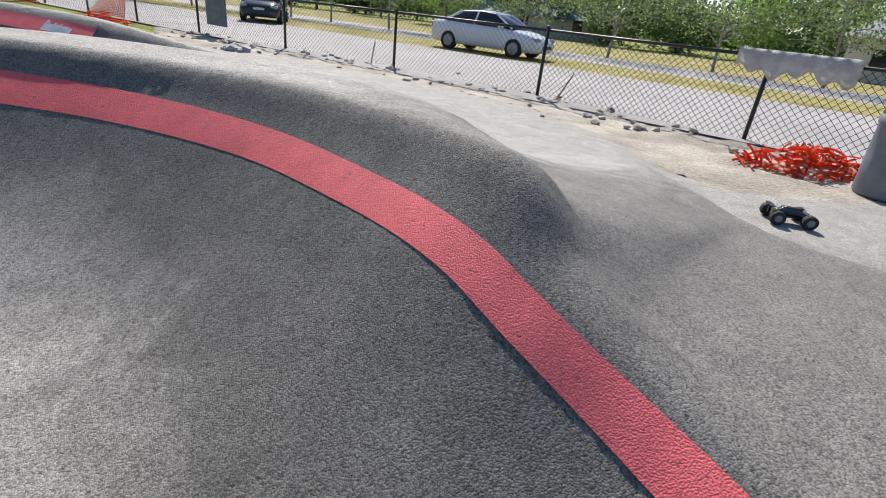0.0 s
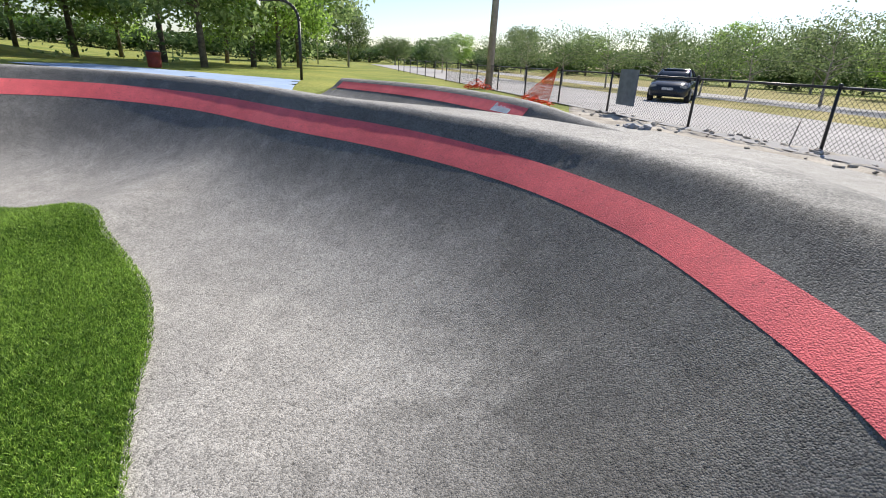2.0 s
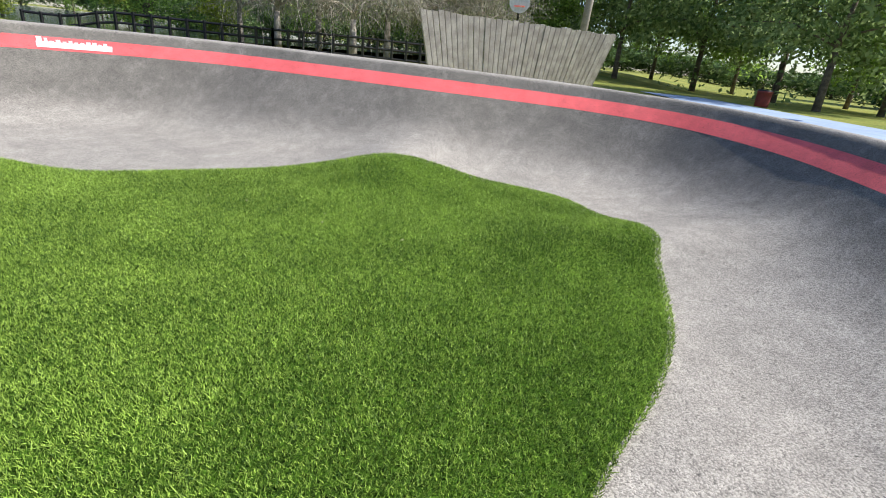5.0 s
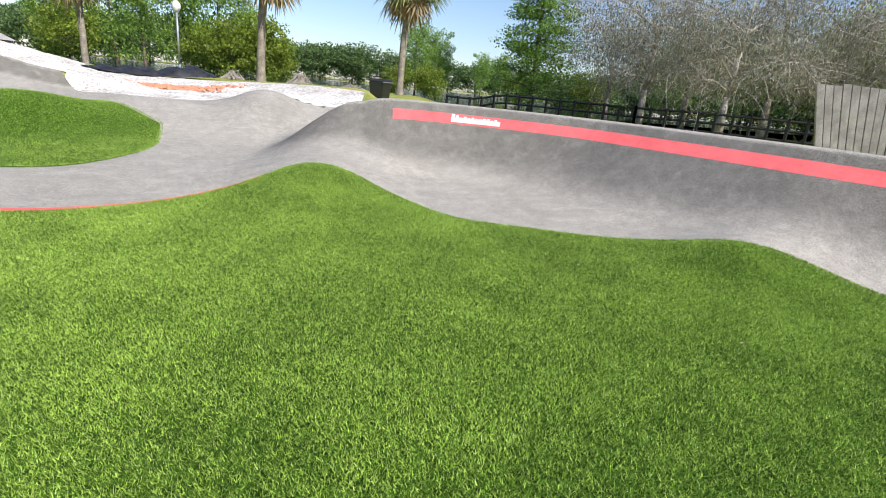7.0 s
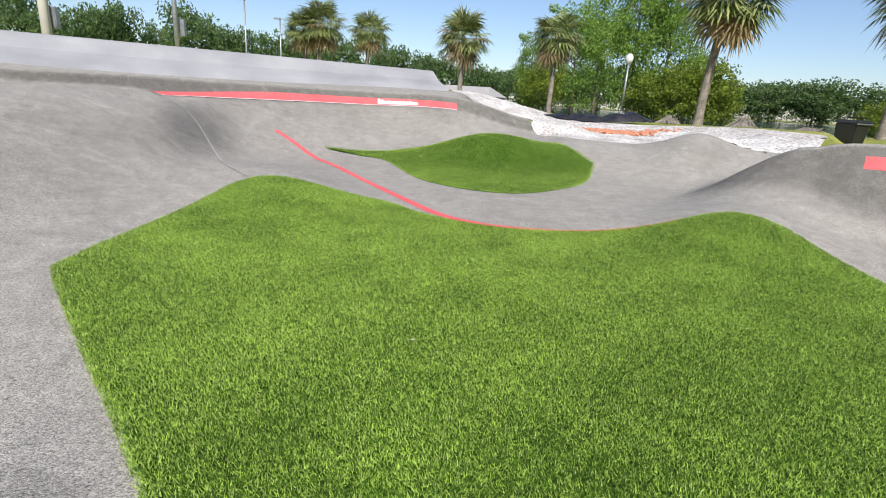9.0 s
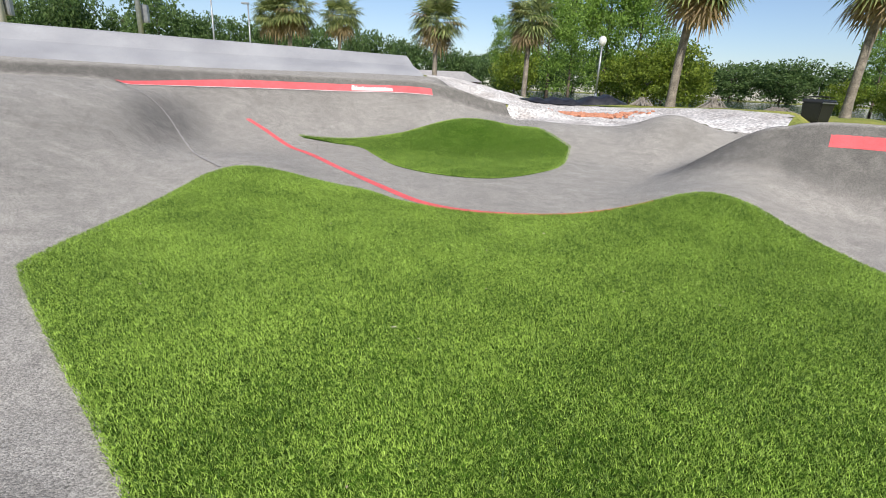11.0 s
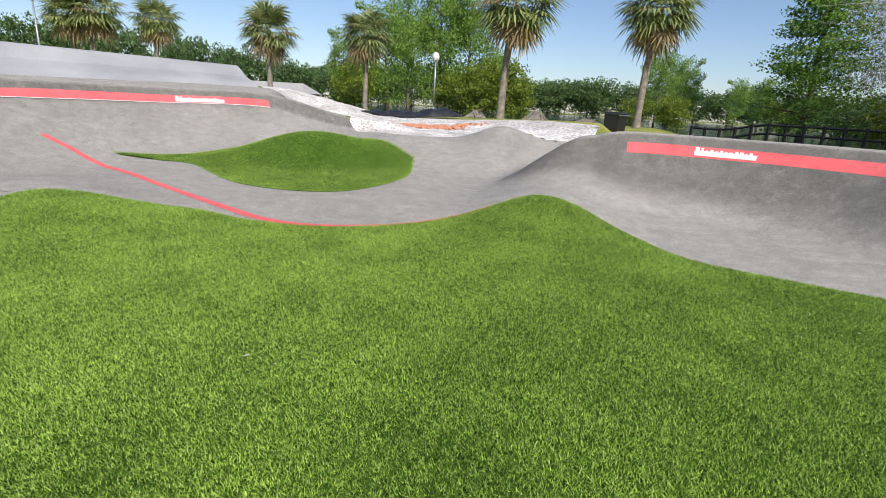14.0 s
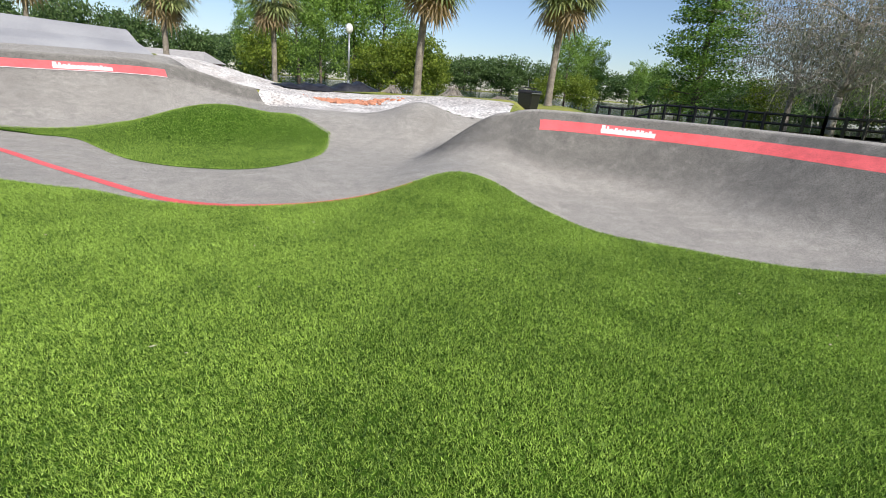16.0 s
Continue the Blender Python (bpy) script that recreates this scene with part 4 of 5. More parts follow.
def palm(seed, h, label):
    rng = random.Random(seed)
    root = tagged(new("palm_tree"), label, "palm tree", "row of palms")
    bm = bmesh.new()
    n = 9
    bend = Vector((rng.uniform(-0.05, 0.05), rng.uniform(-0.05, 0.05), 0)) * h
    pts = [bend * (i / n) ** 2 + Vector((0, 0, h * i / n - (0.3 if i == 0 else 0))) for i in range(n + 1)]
    rings = []
    for i, q in enumerate(pts):
        flare = 1.35 if i == 0 else 1.0
        rings.append([bm.verts.new(q + Vector((math.cos(a), math.sin(a), 0)) * (0.2 - 0.004 * i) * flare) for a in [j * 0.5236 for j in range(12)]])
    for lo, hi in zip(rings[:-1], rings[1:]):
        for j in range(12):
            bm.faces.new((lo[j], lo[(j + 1) % 12], hi[(j + 1) % 12], hi[j]))
    part("trunk", bm, M_PALM_TRUNK, root, smooth=True)
    top = pts[-1]
    green, dead = [], []
    for i in range(84):
        up = rng.uniform(-0.95, 1.0)
        ang = i * 2.399 + rng.uniform(-0.2, 0.2)
        el = math.asin(max(-1, min(1, up)))
        d = Vector((math.cos(ang) * math.cos(el), math.sin(ang) * math.cos(el), math.sin(el)))
        reach = rng.uniform(0.85, 1.45)
        hub = top + d * reach + Vector((0, 0, -0.05 * reach))
        side = d.cross(Vector((0, 0, 1))).normalized()
        upv = side.cross(d)
        out = dead if up < -0.62 or rng.random() < 0.07 else green
        # stalk
        out += [top, top + side * 0.025, hub + side * 0.02, hub]
        for j in range(15):
            a = radians(-115 + 230 * j / 14) + rng.uniform(-0.06, 0.06)
            e = (d * math.cos(a) + side * math.sin(a)).normalized()
            ln = rng.uniform(1.05, 1.5) * (1.0 - 0.25 * abs(a) / 2)
            w = (side * math.cos(a) - d * math.sin(a)) * 0.06
            mid = hub + e * ln * 0.55 + upv * 0.06
            tip = hub + e * ln + Vector((0, 0, -0.16 * ln)) - upv * 0.06
            out += [hub, mid - w, tip, mid + w]
    polys("fronds", np.array([tuple(v) for v in green]), M_PALM, 4, root)
    polys("dead_fronds", np.array([tuple(v) for v in dead]), M_PALM_DEAD, 4, root)
    return root


palm_a = palm(1, 6.0, "cabbage palm with a shaggy round crown on the lake bank")
palm_b = palm(2, 5.4, "slightly leaning cabbage palm with brown lower fronds")
PALMS = ((palm_a, 145.2, 28, 0.93, 0.3), (palm_b, 159.5, 27, 1.02, 1.7), (palm_a, 174.4, 33, 0.88, 2.2), (palm_b, 184.2, 39, 0.96, 4.0), (palm_a, 194.4, 43, 0.88, 1.0), (palm_b, 199.4, 46, 0.98, 3.0), (palm_a, 200.6, 47, 0.9, 5.0))
for i, (p, az, r, s, turn) in enumerate(PALMS):
    (first if i < 2 else stand)(p, az, r, s, turn, "row of palms")


# ---- things north of the track ----
def car(name, paint, label, place, heading, dark_trim=False):
    """A four-door saloon: lofted body, glasshouse, wheels with rims, lamps, mirrors."""
    root = tagged(new(name), label, "car")

    def loft(sections, closed=True):
        bm = bmesh.new()
        rows_ = [[bm.verts.new(v) for v in sec] for sec in sections]
        n = len(rows_[0])
        for a, b in zip(rows_[:-1], rows_[1:]):
            for j in range(n):
                bm.faces.new((a[j], a[(j + 1) % n], b[(j + 1) % n], b[j]))
        bm.faces.new(rows_[0][::-1])
        bm.faces.new(rows_[-1])
        bmesh.ops.recalc_face_normals(bm, faces=bm.faces)
        return bm

    def sec(x, w, z0, z1, z2):
        return [(x, -w * 0.9, z0), (x, -w, z0 + 0.12), (x, -w, z1 - 0.12), (x, -w * 0.95, z1), (x, -w * 0.6, z2), (x, w * 0.6, z2), (x, w * 0.95, z1), (x, w, z1 - 0.12), (x, w, z0 + 0.12), (x, w * 0.9, z0)]

    part("body", loft([sec(-2.35, 0.7, 0.35, 0.85, 0.92), sec(-2.2, 0.82, 0.25, 0.95, 1.03), sec(-1.4, 0.89, 0.22, 0.98, 1.05), sec(0, 0.9, 0.22, 0.95, 0.99), sec(0.9, 0.9, 0.22, 0.93, 0.99),
                       sec(1.7, 0.87, 0.22, 0.8, 0.88), sec(2.15, 0.8, 0.24, 0.7, 0.76), sec(2.35, 0.66, 0.3, 0.58, 0.62)]), paint, root, smooth=True)

    def cab(x, w0, w1, z0, z1):
        return [(x, -w0, z0), (x, -w1, z1 - 0.05), (x, -w1 * 0.85, z1), (x, w1 * 0.85, z1), (x, w1, z1 - 0.05), (x, w0, z0)]

    part("glasshouse", loft([cab(-1.75, 0.76, 0.7, 0.98, 1.04), cab(-1.0, 0.8, 0.62, 0.95, 1.38), cab(-0.2, 0.82, 0.62, 0.95, 1.44), cab(0.4, 0.82, 0.62, 0.95, 1.4), cab(1.25, 0.78, 0.72, 0.93, 0.99)]), M_GLASS, root, "dark tinted windows", True)
    part("roof", loft([cab(-1.05, 0.6, 0.6, 1.385, 1.41), cab(-0.2, 0.61, 0.61, 1.43, 1.475), cab(0.42, 0.6, 0.6, 1.39, 1.43)]), paint, root, smooth=True)
    for s in (-1, 1):
        for a, b in (((-1.05, 0.6, 1.4), (-1.72, 0.77, 1.0)), ((0.42, 0.6, 1.41), (1.22, 0.78, 0.97)), ((-0.3, 0.63, 1.43), (-0.35, 0.83, 0.96))):
            bm = bmesh.new()
            tube(bm, (a[0], s * a[1], a[2]), (b[0], s * b[1], b[2]), 0.035, 0.04, 6)
            part("pillar", bm, paint, root)
        bm = bmesh.new()
        box(bm, 0.75, s * 0.86, 0.95, 0.95, s * 1.03, 1.08, 0.03)
        part("mirror", bm, paint, root)
        bm = bmesh.new()
        box(bm, 2.02, s * 0.5, 0.62, 2.3, s * 0.78, 0.74, 0.03)
        part("headlight", bm, M_STEEL, root, "clear headlight glass")
        bm = bmesh.new()
        box(bm, -2.33, s * 0.48, 0.75, -2.2, s * 0.76, 0.9, 0.02)
        part("tail_light", bm, M_RED, root, "red tail light")
        for x in (-1.4, 1.42):
            bm = bmesh.new()
            tube(bm, (x, s * 0.7, 0.32), (x, s * 0.91, 0.32), 0.325, 0.325, 24)
            w = part("wheel", bm, M_TYRE, root)
            bm = bmesh.new()
            tube(bm, (x, s * 0.9, 0.32), (x, s * 0.925, 0.32), 0.215, 0.2, 20)
            for k in range(5):
                a = k * 1.2566
                tube(bm, (x, s * 0.93, 0.32), (x + math.cos(a) * 0.19, s * 0.93, 0.32 + math.sin(a) * 0.19), 0.03, 0.02, 5)
            part("rim", bm, M_STEEL, w, "silver alloy rim")
    bm = bmesh.new()
    box(bm, 2.2, -0.42, 0.36, 2.36, 0.42, 0.52, 0.02)
    part("grille", bm, M_BLACK, root)
    bm = bmesh.new()
    box(bm, 2.3, -0.24, 0.53, 2.37, 0.24, 0.63, 0.01)
    part("number_plate", bm, M_WHITE_PAINT, root)
    x, y = place
    root.matrix_basis = Matrix.Translation((x, y, land_z(x, y) + 0.015)) @ Matrix.Rotation(radians(heading), 4, "Z")
    return root


car("saloon_car", M_CAR_WHITE, "white four-door saloon parked on the pale road", az_place(-5.2, 21.0), -33)
car("saloon_car", M_CAR_DARK, "dark blue-black car on the road, its windscreen glinting", az_place(18.2, 28.0), -78)


def utility_pole(x, y, h, r, material, label, lean=(0, 0), arms=False, z0=None):
    z = (land_z(x, y) if z0 is None else z0) - 0.2
    root = tagged(new("utility_pole"), label, "pole")
    root.location = (x, y, z)
    bm = bmesh.new()
    tube(bm, (0, 0, 0), (lean[0] * h, lean[1] * h, h), r, r * 0.72, 14)
    part("shaft", bm, material, root, smooth=True)
    if arms:
        bm = bmesh.new()
        box(bm, -0.28, -0.2, h * 0.3, 0.28, -0.42, h * 0.3 + 0.8, 0.03)
        part("meter_box", bm, M_STEEL, root, "grey metal service box")
    return root


def street_lamp(x, y, h, label, z0=None):
    z = land_z(x, y) - 0.1 if z0 is None else z0
    root = tagged(new("street_lamp"), label, "lamp post")
    root.location = (x, y, z)
    bm = bmesh.new()
    tube(bm, (0, 0, 0), (0, 0, h), 0.08, 0.055, 10)
    part("shaft", bm, M_STEEL, root, smooth=True)
    bm = bmesh.new()
    box(bm, -0.1, -0.12, h, 0.55, 0.12, h + 0.14, 0.04)
    part("lamp_head", bm, M_STEEL, root)


utility_pole(*az_place(37.1, 28.0), 10.5, 0.2, M_POLE, "tall weathered utility pole beside the fence", (0.02, -0.01))
utility_pole(*az_place(88.6, 26.0), 9.5, 0.19, M_POLE, "weathered pole rising behind the wooden ramp", (0.0, 0.03))
utility_pole(*az_place(-137.6, 27.0), 8.0, 0.2, M_HOUSE, "pale concrete pole with grey box behind the bank", (0, 0), True)
utility_pole(*az_place(-147.5, 30.0), 8.5, 0.13, M_STEEL, "steel service pole with boxes behind the bank", (0, 0), True)
street_lamp(*az_place(55.7, 75), 11, "slim steel lamp post at the park's far end")
street_lamp(*az_place(52.6, 70), 11, "slim steel lamp post at the park's far end")
street_lamp(*az_place(-153.6, 46), 7.2, "slim steel lamp post behind the concrete bank", 0.6)
street_lamp(*az_place(-156.9, 48), 6.3, "slim steel lamp post behind the concrete bank", 0.6)


def globe_lamp(x, y):
    root = tagged(new("globe_lamp"), "pale green park lamp post with a white globe", "lamp post")
    root.location = (x, y, land_z(x, y) - 0.05)
    bm = bmesh.new()
    tube(bm, (0, 0, 0), (0, 0, 0.5), 0.1, 0.07, 12)
    tube(bm, (0, 0, 0.5), (0, 0, 3.0), 0.06, 0.05, 12)
    part("shaft", bm, M_STEEL, root, smooth=True)
    bm = bmesh.new()
    bmesh.ops.create_uvsphere(bm, u_segments=16, v_segments=10, radius=0.21, matrix=Matrix.Translation((0, 0, 3.2)) @ Matrix.Diagonal((1, 1, 1.25, 1)))
    part("globe", bm, M_WHITE_PAINT, root, "white globe shade", True)


globe_lamp(*az_place(166.9, 30.5))


def hoop(x, y, turn, label, fan=False):
    root = tagged(new("basketball_hoop"), label, "basketball hoop")
    root.matrix_basis = Matrix.Translation((x, y, land_z(x, y) - 0.05)) @ Matrix.Rotation(turn, 4, "Z")
    bm = bmesh.new()
    pts = [Vector((0, 0, 0)), Vector((0, 0, 2.3))] + [Vector((0.75 - 0.75 * math.cos(a), 0, 2.3 + 0.75 * math.sin(a))) for a in np.linspace(0.2, 1.5, 6)] + [Vector((1.5, 0, 3.0))]
    path_tube(bm, pts, 0.06, 10)
    part("pole", bm, M_BLACK, root, smooth=True)
    bm = bmesh.new()
    if fan:
        bmesh.ops.create_circle(bm, cap_ends=True, segments=28, radius=0.45, matrix=Matrix.Translation((1.5, 0, 3.25)) @ Matrix.Rotation(radians(90), 4, "Y"))
        r = bmesh.ops.extrude_face_region(bm, geom=list(bm.faces))
        bmesh.ops.translate(bm, vec=(0.05, 0, 0), verts=[v for v in r["geom"] if isinstance(v, bmesh.types.BMVert)])
        bmesh.ops.recalc_face_normals(bm, faces=bm.faces)
    else:
        box(bm, 1.5, -0.75, 2.8, 1.54, 0.75, 3.75, 0.01)
    part("backboard", bm, M_WHITE_PAINT, root, "white backboard")
    bm = bmesh.new()
    n = 20
    ring = [Vector((1.8 + 0.23 * math.cos(i * 6.2832 / n), 0.23 * math.sin(i * 6.2832 / n), 3.05)) for i in range(n + 1)]
    path_tube(bm, ring, 0.012, 5)
    part("rim", bm, M_ORANGE, root, "orange metal rim")


hoop(*az_place(57.1, 23.0), radians(237), "black gooseneck basketball hoop at the court's edge")
hoop(*az_place(95.2, 26.0), radians(5), "basketball hoop with white fan backboard behind the ramp", True)


def ramp_wall():
    """The plank back of a skate ramp, leaning out at the top."""
    root = tagged(new("skate_ramp"), "weathered grey plank back of a leaning skate ramp", "skate ramp")
    n = 36
    rng = random.Random(8)
    tl, tr = Vector((*az_place(105.3, 17.2), 2.55)), Vector((*az_place(85.2, 20.2), 2.52))
    bl, br = Vector((*az_place(103.7, 17.5), 0.5)), Vector((*az_place(86.8, 20.4), 0.5))
    for i in range(n):
        u0, u1 = (i + 0.05) / n, (i + 0.93) / n
        a, b = bl.lerp(br, u0), bl.lerp(br, u1)
        c, d = tl.lerp(tr, u1), tl.lerp(tr, u0)
        lift = Vector((0, 0, rng.uniform(-0.03, 0.03)))
        c, d = c + lift, d + lift
        nrm = (b - a).cross(d - a).normalized() * 0.025
        off = nrm * rng.uniform(-0.3, 0.3)
        bm = bmesh.new()
        f = [bm.verts.new(v + off + nrm) for v in (a, b, c, d)]
        k = [bm.verts.new(v + off - nrm) for v in (a, b, c, d)]
        bm.faces.new(f)
        bm.faces.new(k[::-1])
        for j in range(4):
            bm.faces.new((f[j], k[j], k[(j + 1) % 4], f[(j + 1) % 4]))
        bmesh.ops.recalc_face_normals(bm, faces=bm.faces)
        part("plank", bm, M_WOOD, root)
    back = Vector((-0.12, 0, 0))
    for f in (0.3, 0.85):
        bm = bmesh.new()
        tube(bm, bl.lerp(tl, f) + back, br.lerp(tr, f) + back, 0.05, 0.05, 4)
        part("rail", bm, M_WOOD, root)
    for u in (0.0, 1.0):
        bm = bmesh.new()
        tube(bm, bl.lerp(br, u) + back, tl.lerp(tr, u) + back, 0.06, 0.06, 4)
        part("stud", bm, M_WOOD, root)


ramp_wall()


def on_fence(i, u, z):
    a, b = FENCE_LINE[i], FENCE_LINE[i + 1]
    p = a + (b - a) * u - across * 0.05
    return Vector((p[0], p[1], land_z(*p) + z))


# grey panel tied to the fence
bm = bmesh.new()
p0, p1 = on_fence(5, 0.62, 0.28), on_fence(5, 0.86, 0.28)
box(bm, 0, -0.02, 0, (p1 - p0).length, 0.02, 1.0, 0.008, Matrix.Translation(p0) @ Matrix.Rotation(math.atan2((p1 - p0).y, (p1 - p0).x), 4, "Z"))
sign = tagged(link("fence_panel", bm, M_BIN), "plain grey metal panel tied to the chain-link fence", "sign")


def cloth():
    """A white cloth thrown over the fence's top rail."""
    bm = bmesh.new()
    n, m = 24, 9
    vs = []
    for i in range(n + 1):
        u = 0.18 + 0.0 * i
        p = on_fence(1, 0.72, 1.2).lerp(on_fence(2, 0.12, 1.2), i / n)
        for j in range(m + 1):
            t = (j / m - 0.5) * 2
            drop = 0.34 + 0.06 * math.sin(i * 1.3) + 0.05 * math.sin(i * 0.5)
            out = 0.05 * math.copysign(min(1, abs(t) * 4), t) + 0.02 * math.sin(i * 2.1 + j)
            z = 0.03 - max(0, abs(t) - 0.12) * drop * (1.0 if t < 0 else 0.5)
            vs.append(bm.verts.new((p.x + across[0] * out, p.y + across[1] * out, p.z + z)))
    for i in range(n):
        for j in range(m):
            k = i * (m + 1) + j
            bm.faces.new((vs[k], vs[k + 1], vs[k + m + 2], vs[k + m + 1]))
    bmesh.ops.solidify(bm, geom=list(bm.faces), thickness=0.006)
    tagged(link("cloth", bm, M_WHITE_PAINT, smooth=True), "white cloth draped over the fence rail", "cloth")


cloth()


def net_heap(x, y, rx, ry, h, label, seed, n=150):
    """Crumpled plastic safety netting: loops of flat strip piled up."""
    rng = random.Random(seed)
    bm = bmesh.new()
    z0 = land_z(x, y)
    for i in range(n):
        a, f = rng.uniform(0, 6.283), rng.uniform(0, 1) ** 0.6
        c = Vector((x + math.cos(a) * rx * f, y + math.sin(a) * ry * f, z0 + h * (1 - f * f) * rng.uniform(0.2, 1.0)))
        d = Vector((rng.gauss(0, 1), rng.gauss(0, 1), rng.gauss(0, 0.4))).normalized()
        e = d.cross(Vector((rng.gauss(0, 1), rng.gauss(0, 1), rng.gauss(0, 1)))).normalized()
        ln = rng.uniform(0.12, 0.3)
        prev = None
        for k in range(5):
            t = k / 4 - 0.5
            p = c + d * ln * t + Vector((0, 0, ln * 0.4 * (0.25 - t * t)))
            q = (bm.verts.new(p - e * 0.014), bm.verts.new(p + e * 0.014))
            if prev:
                bm.faces.new((prev[0], prev[1], q[1], q[0]))
            prev = q
    bmesh.ops.solidify(bm, geom=list(bm.faces), thickness=0.004)
    return tagged(link("safety_netting", bm, M_ORANGE), label, "safety netting")


net_heap(3.72, 6.35, 0.75, 0.4, 0.3, "crumpled heap of bright orange safety netting on the dirt", 21, 260)
net_heap(*az_place(38.2, 26.5), 0.9, 0.5, 0.5, "orange safety netting bunched at the pole's foot", 22, 160)
net_heap(*az_place(32.0, 18.6), 1.0, 0.4, 0.25, "orange safety netting trailing along the fence", 23, 120)


def hung_net():
    """Netting hung from a post and sagging to the ground."""
    bm = bmesh.new()
    top, foot = on_fence(7, 0.02, 1.25) - Vector((*across, 0)) * 0.1, on_fence(7, 0.72, 0.05) - Vector((*across, 0)) * 0.4
    low = on_fence(7, 0.02, 0.1) - Vector((*across, 0)) * 0.3
    n = 16
    for i in range(n + 1):
        u = i / n
        a, b = low.lerp(top, u), foot.lerp(top, u)
        a.z -= 0.1 * math.sin(u * 3.14)
        b.z -= 0.22 * math.sin(u * 3.14)
        tube(bm, a, b, 0.011, 0.011, 4)
        a, b = low.lerp(foot, u), low.lerp(foot, u).lerp(top, 1.0)
        tube(bm, a, b, 0.011, 0.011, 4)
    tagged(link("safety_netting", bm, M_ORANGE), "orange safety netting hung from a fence post", "safety netting")


hung_net()


def litter_bin(x, y, r, h, material, label):
    root = tagged(new("litter_bin"), label, "bin")
    root.location = (x, y, land_z(x, y))
    bm = bmesh.new()
    prof = [(0.9, 0), (0.97, 0.04), (1.0, 0.4), (1.03, 0.8), (1.08, 0.82), (1.08, 0.9), (1.02, 0.92)]
    n = 28
    rows_ = [[bm.verts.new((r * k * math.cos(i * 6.2832 / n), r * k * math.sin(i * 6.2832 / n), h * z)) for i in range(n)] for k, z in prof]
    for a, b in zip(rows_[:-1], rows_[1:]):
        for i in range(n):
            bm.faces.new((a[i], a[(i + 1) % n], b[(i + 1) % n], b[i]))
    bm.faces.new(rows_[0][::-1])
    part("barrel", bm, material, root, smooth=True)
    bm = bmesh.new()
    tube(bm, (0, 0, h * 0.92), (0, 0, h), r * 1.06, r * 0.98, n)
    part("lid", bm, M_BLACK, root, "dark rim lid")


litter_bin(4.0, 5.5, 0.28, 0.86, M_BIN, "blue-grey plastic litter drum at the track's edge")
litter_bin(*az_place(70.8, 30), 0.32, 0.8, mat("red_bin", (0.3, 0.04, 0.03), 0.6, dark=(0.2, 0.03, 0.02), scale=6), "dark red litter bin on the park lawn")


def stake(i, u, lean):
    bm = bmesh.new()
    p = on_fence(i, u, -0.05) - Vector((*across, 0)) * 0.25
    tube(bm, p, p + Vector((lean, 0.05, 0.55)), 0.016, 0.014, 6)
    tagged(link("stake", bm, M_POLE), "thin leaning stake in the dirt by the fence", "stake")


stake(2, 0.86, 0.28)
stake(4, 0.12, 0.08)


def rubble(label, spots, seed, material, name="rubble"):
    rng = random.Random(seed)
    bm = bmesh.new()
    for x, y, spread_, size, n in spots:
        for i in range(n):
            px, py = x + rng.gauss(0, spread_), y + rng.gauss(0, spread_ * 0.6)
            s = size * rng.uniform(0.4, 1.2)
            r = bmesh.ops.create_icosphere(bm, subdivisions=1, radius=s, matrix=Matrix.Translation((px, py, land_z(px, py) + s * 0.25)) @ Matrix.Rotation(rng.uniform(0, 6), 4, "Z") @ Matrix.Diagonal((1.2, 0.9, 0.6, 1)))
            for v in r["verts"]:
                v.co += Vector((rng.gauss(0, 1), rng.gauss(0, 1), rng.gauss(0, 1))) * s * 0.16
    return tagged(link(name, bm, material), label, name, kind="stuff")


rubble("grey dirt clods and broken stone along the fence", [(*(FENCE_LINE[i] * (1 - u) + FENCE_LINE[i + 1] * u - across * o), 0.5, 0.07, 9) for i in range(1, 6) for u, o in ((0.2, 0.5), (0.55, 0.9), (0.85, 0.5))], 31, M_SAND)
rubble("small heap of grey stones on the dirt", [(*az_place(20.5, 12.6), 0.22, 0.13, 14)], 32, M_CONCRETE)


# ---- things on the lake side ----
def board_fence(az0, az1, r0, r1):
    root = tagged(new("board_fence"), "black three-rail board fence in front of the trees", "fence")
    a, b = Vector((*az_place(az0, r0), 0)), Vector((*az_place(az1, r1), 0))
    n = 14
    z = [land_z(*(a.lerp(b, i / n)).xy) for i in range(n + 1)]
    for i in range(n + 1):
        p = a.lerp(b, i / n)
        bm = bmesh.new()
        box(bm, p.x - 0.06, p.y - 0.06, z[i] - 0.2, p.x + 0.06, p.y + 0.06, z[i] + 1.4, 0.01)
        part("post", bm, M_BLACK, root)
        if i < n:
            q = a.lerp(b, (i + 1) / n)
            for h in (0.4, 0.85, 1.3):
                bm = bmesh.new()
                tube(bm, (p.x, p.y, z[i] + h), (q.x, q.y, z[i + 1] + h), 0.06, 0.06, 4)
                part("rail", bm, M_BLACK, root)


board_fence(140, 120, 34, 30)
board_fence(120, 99, 30, 30)


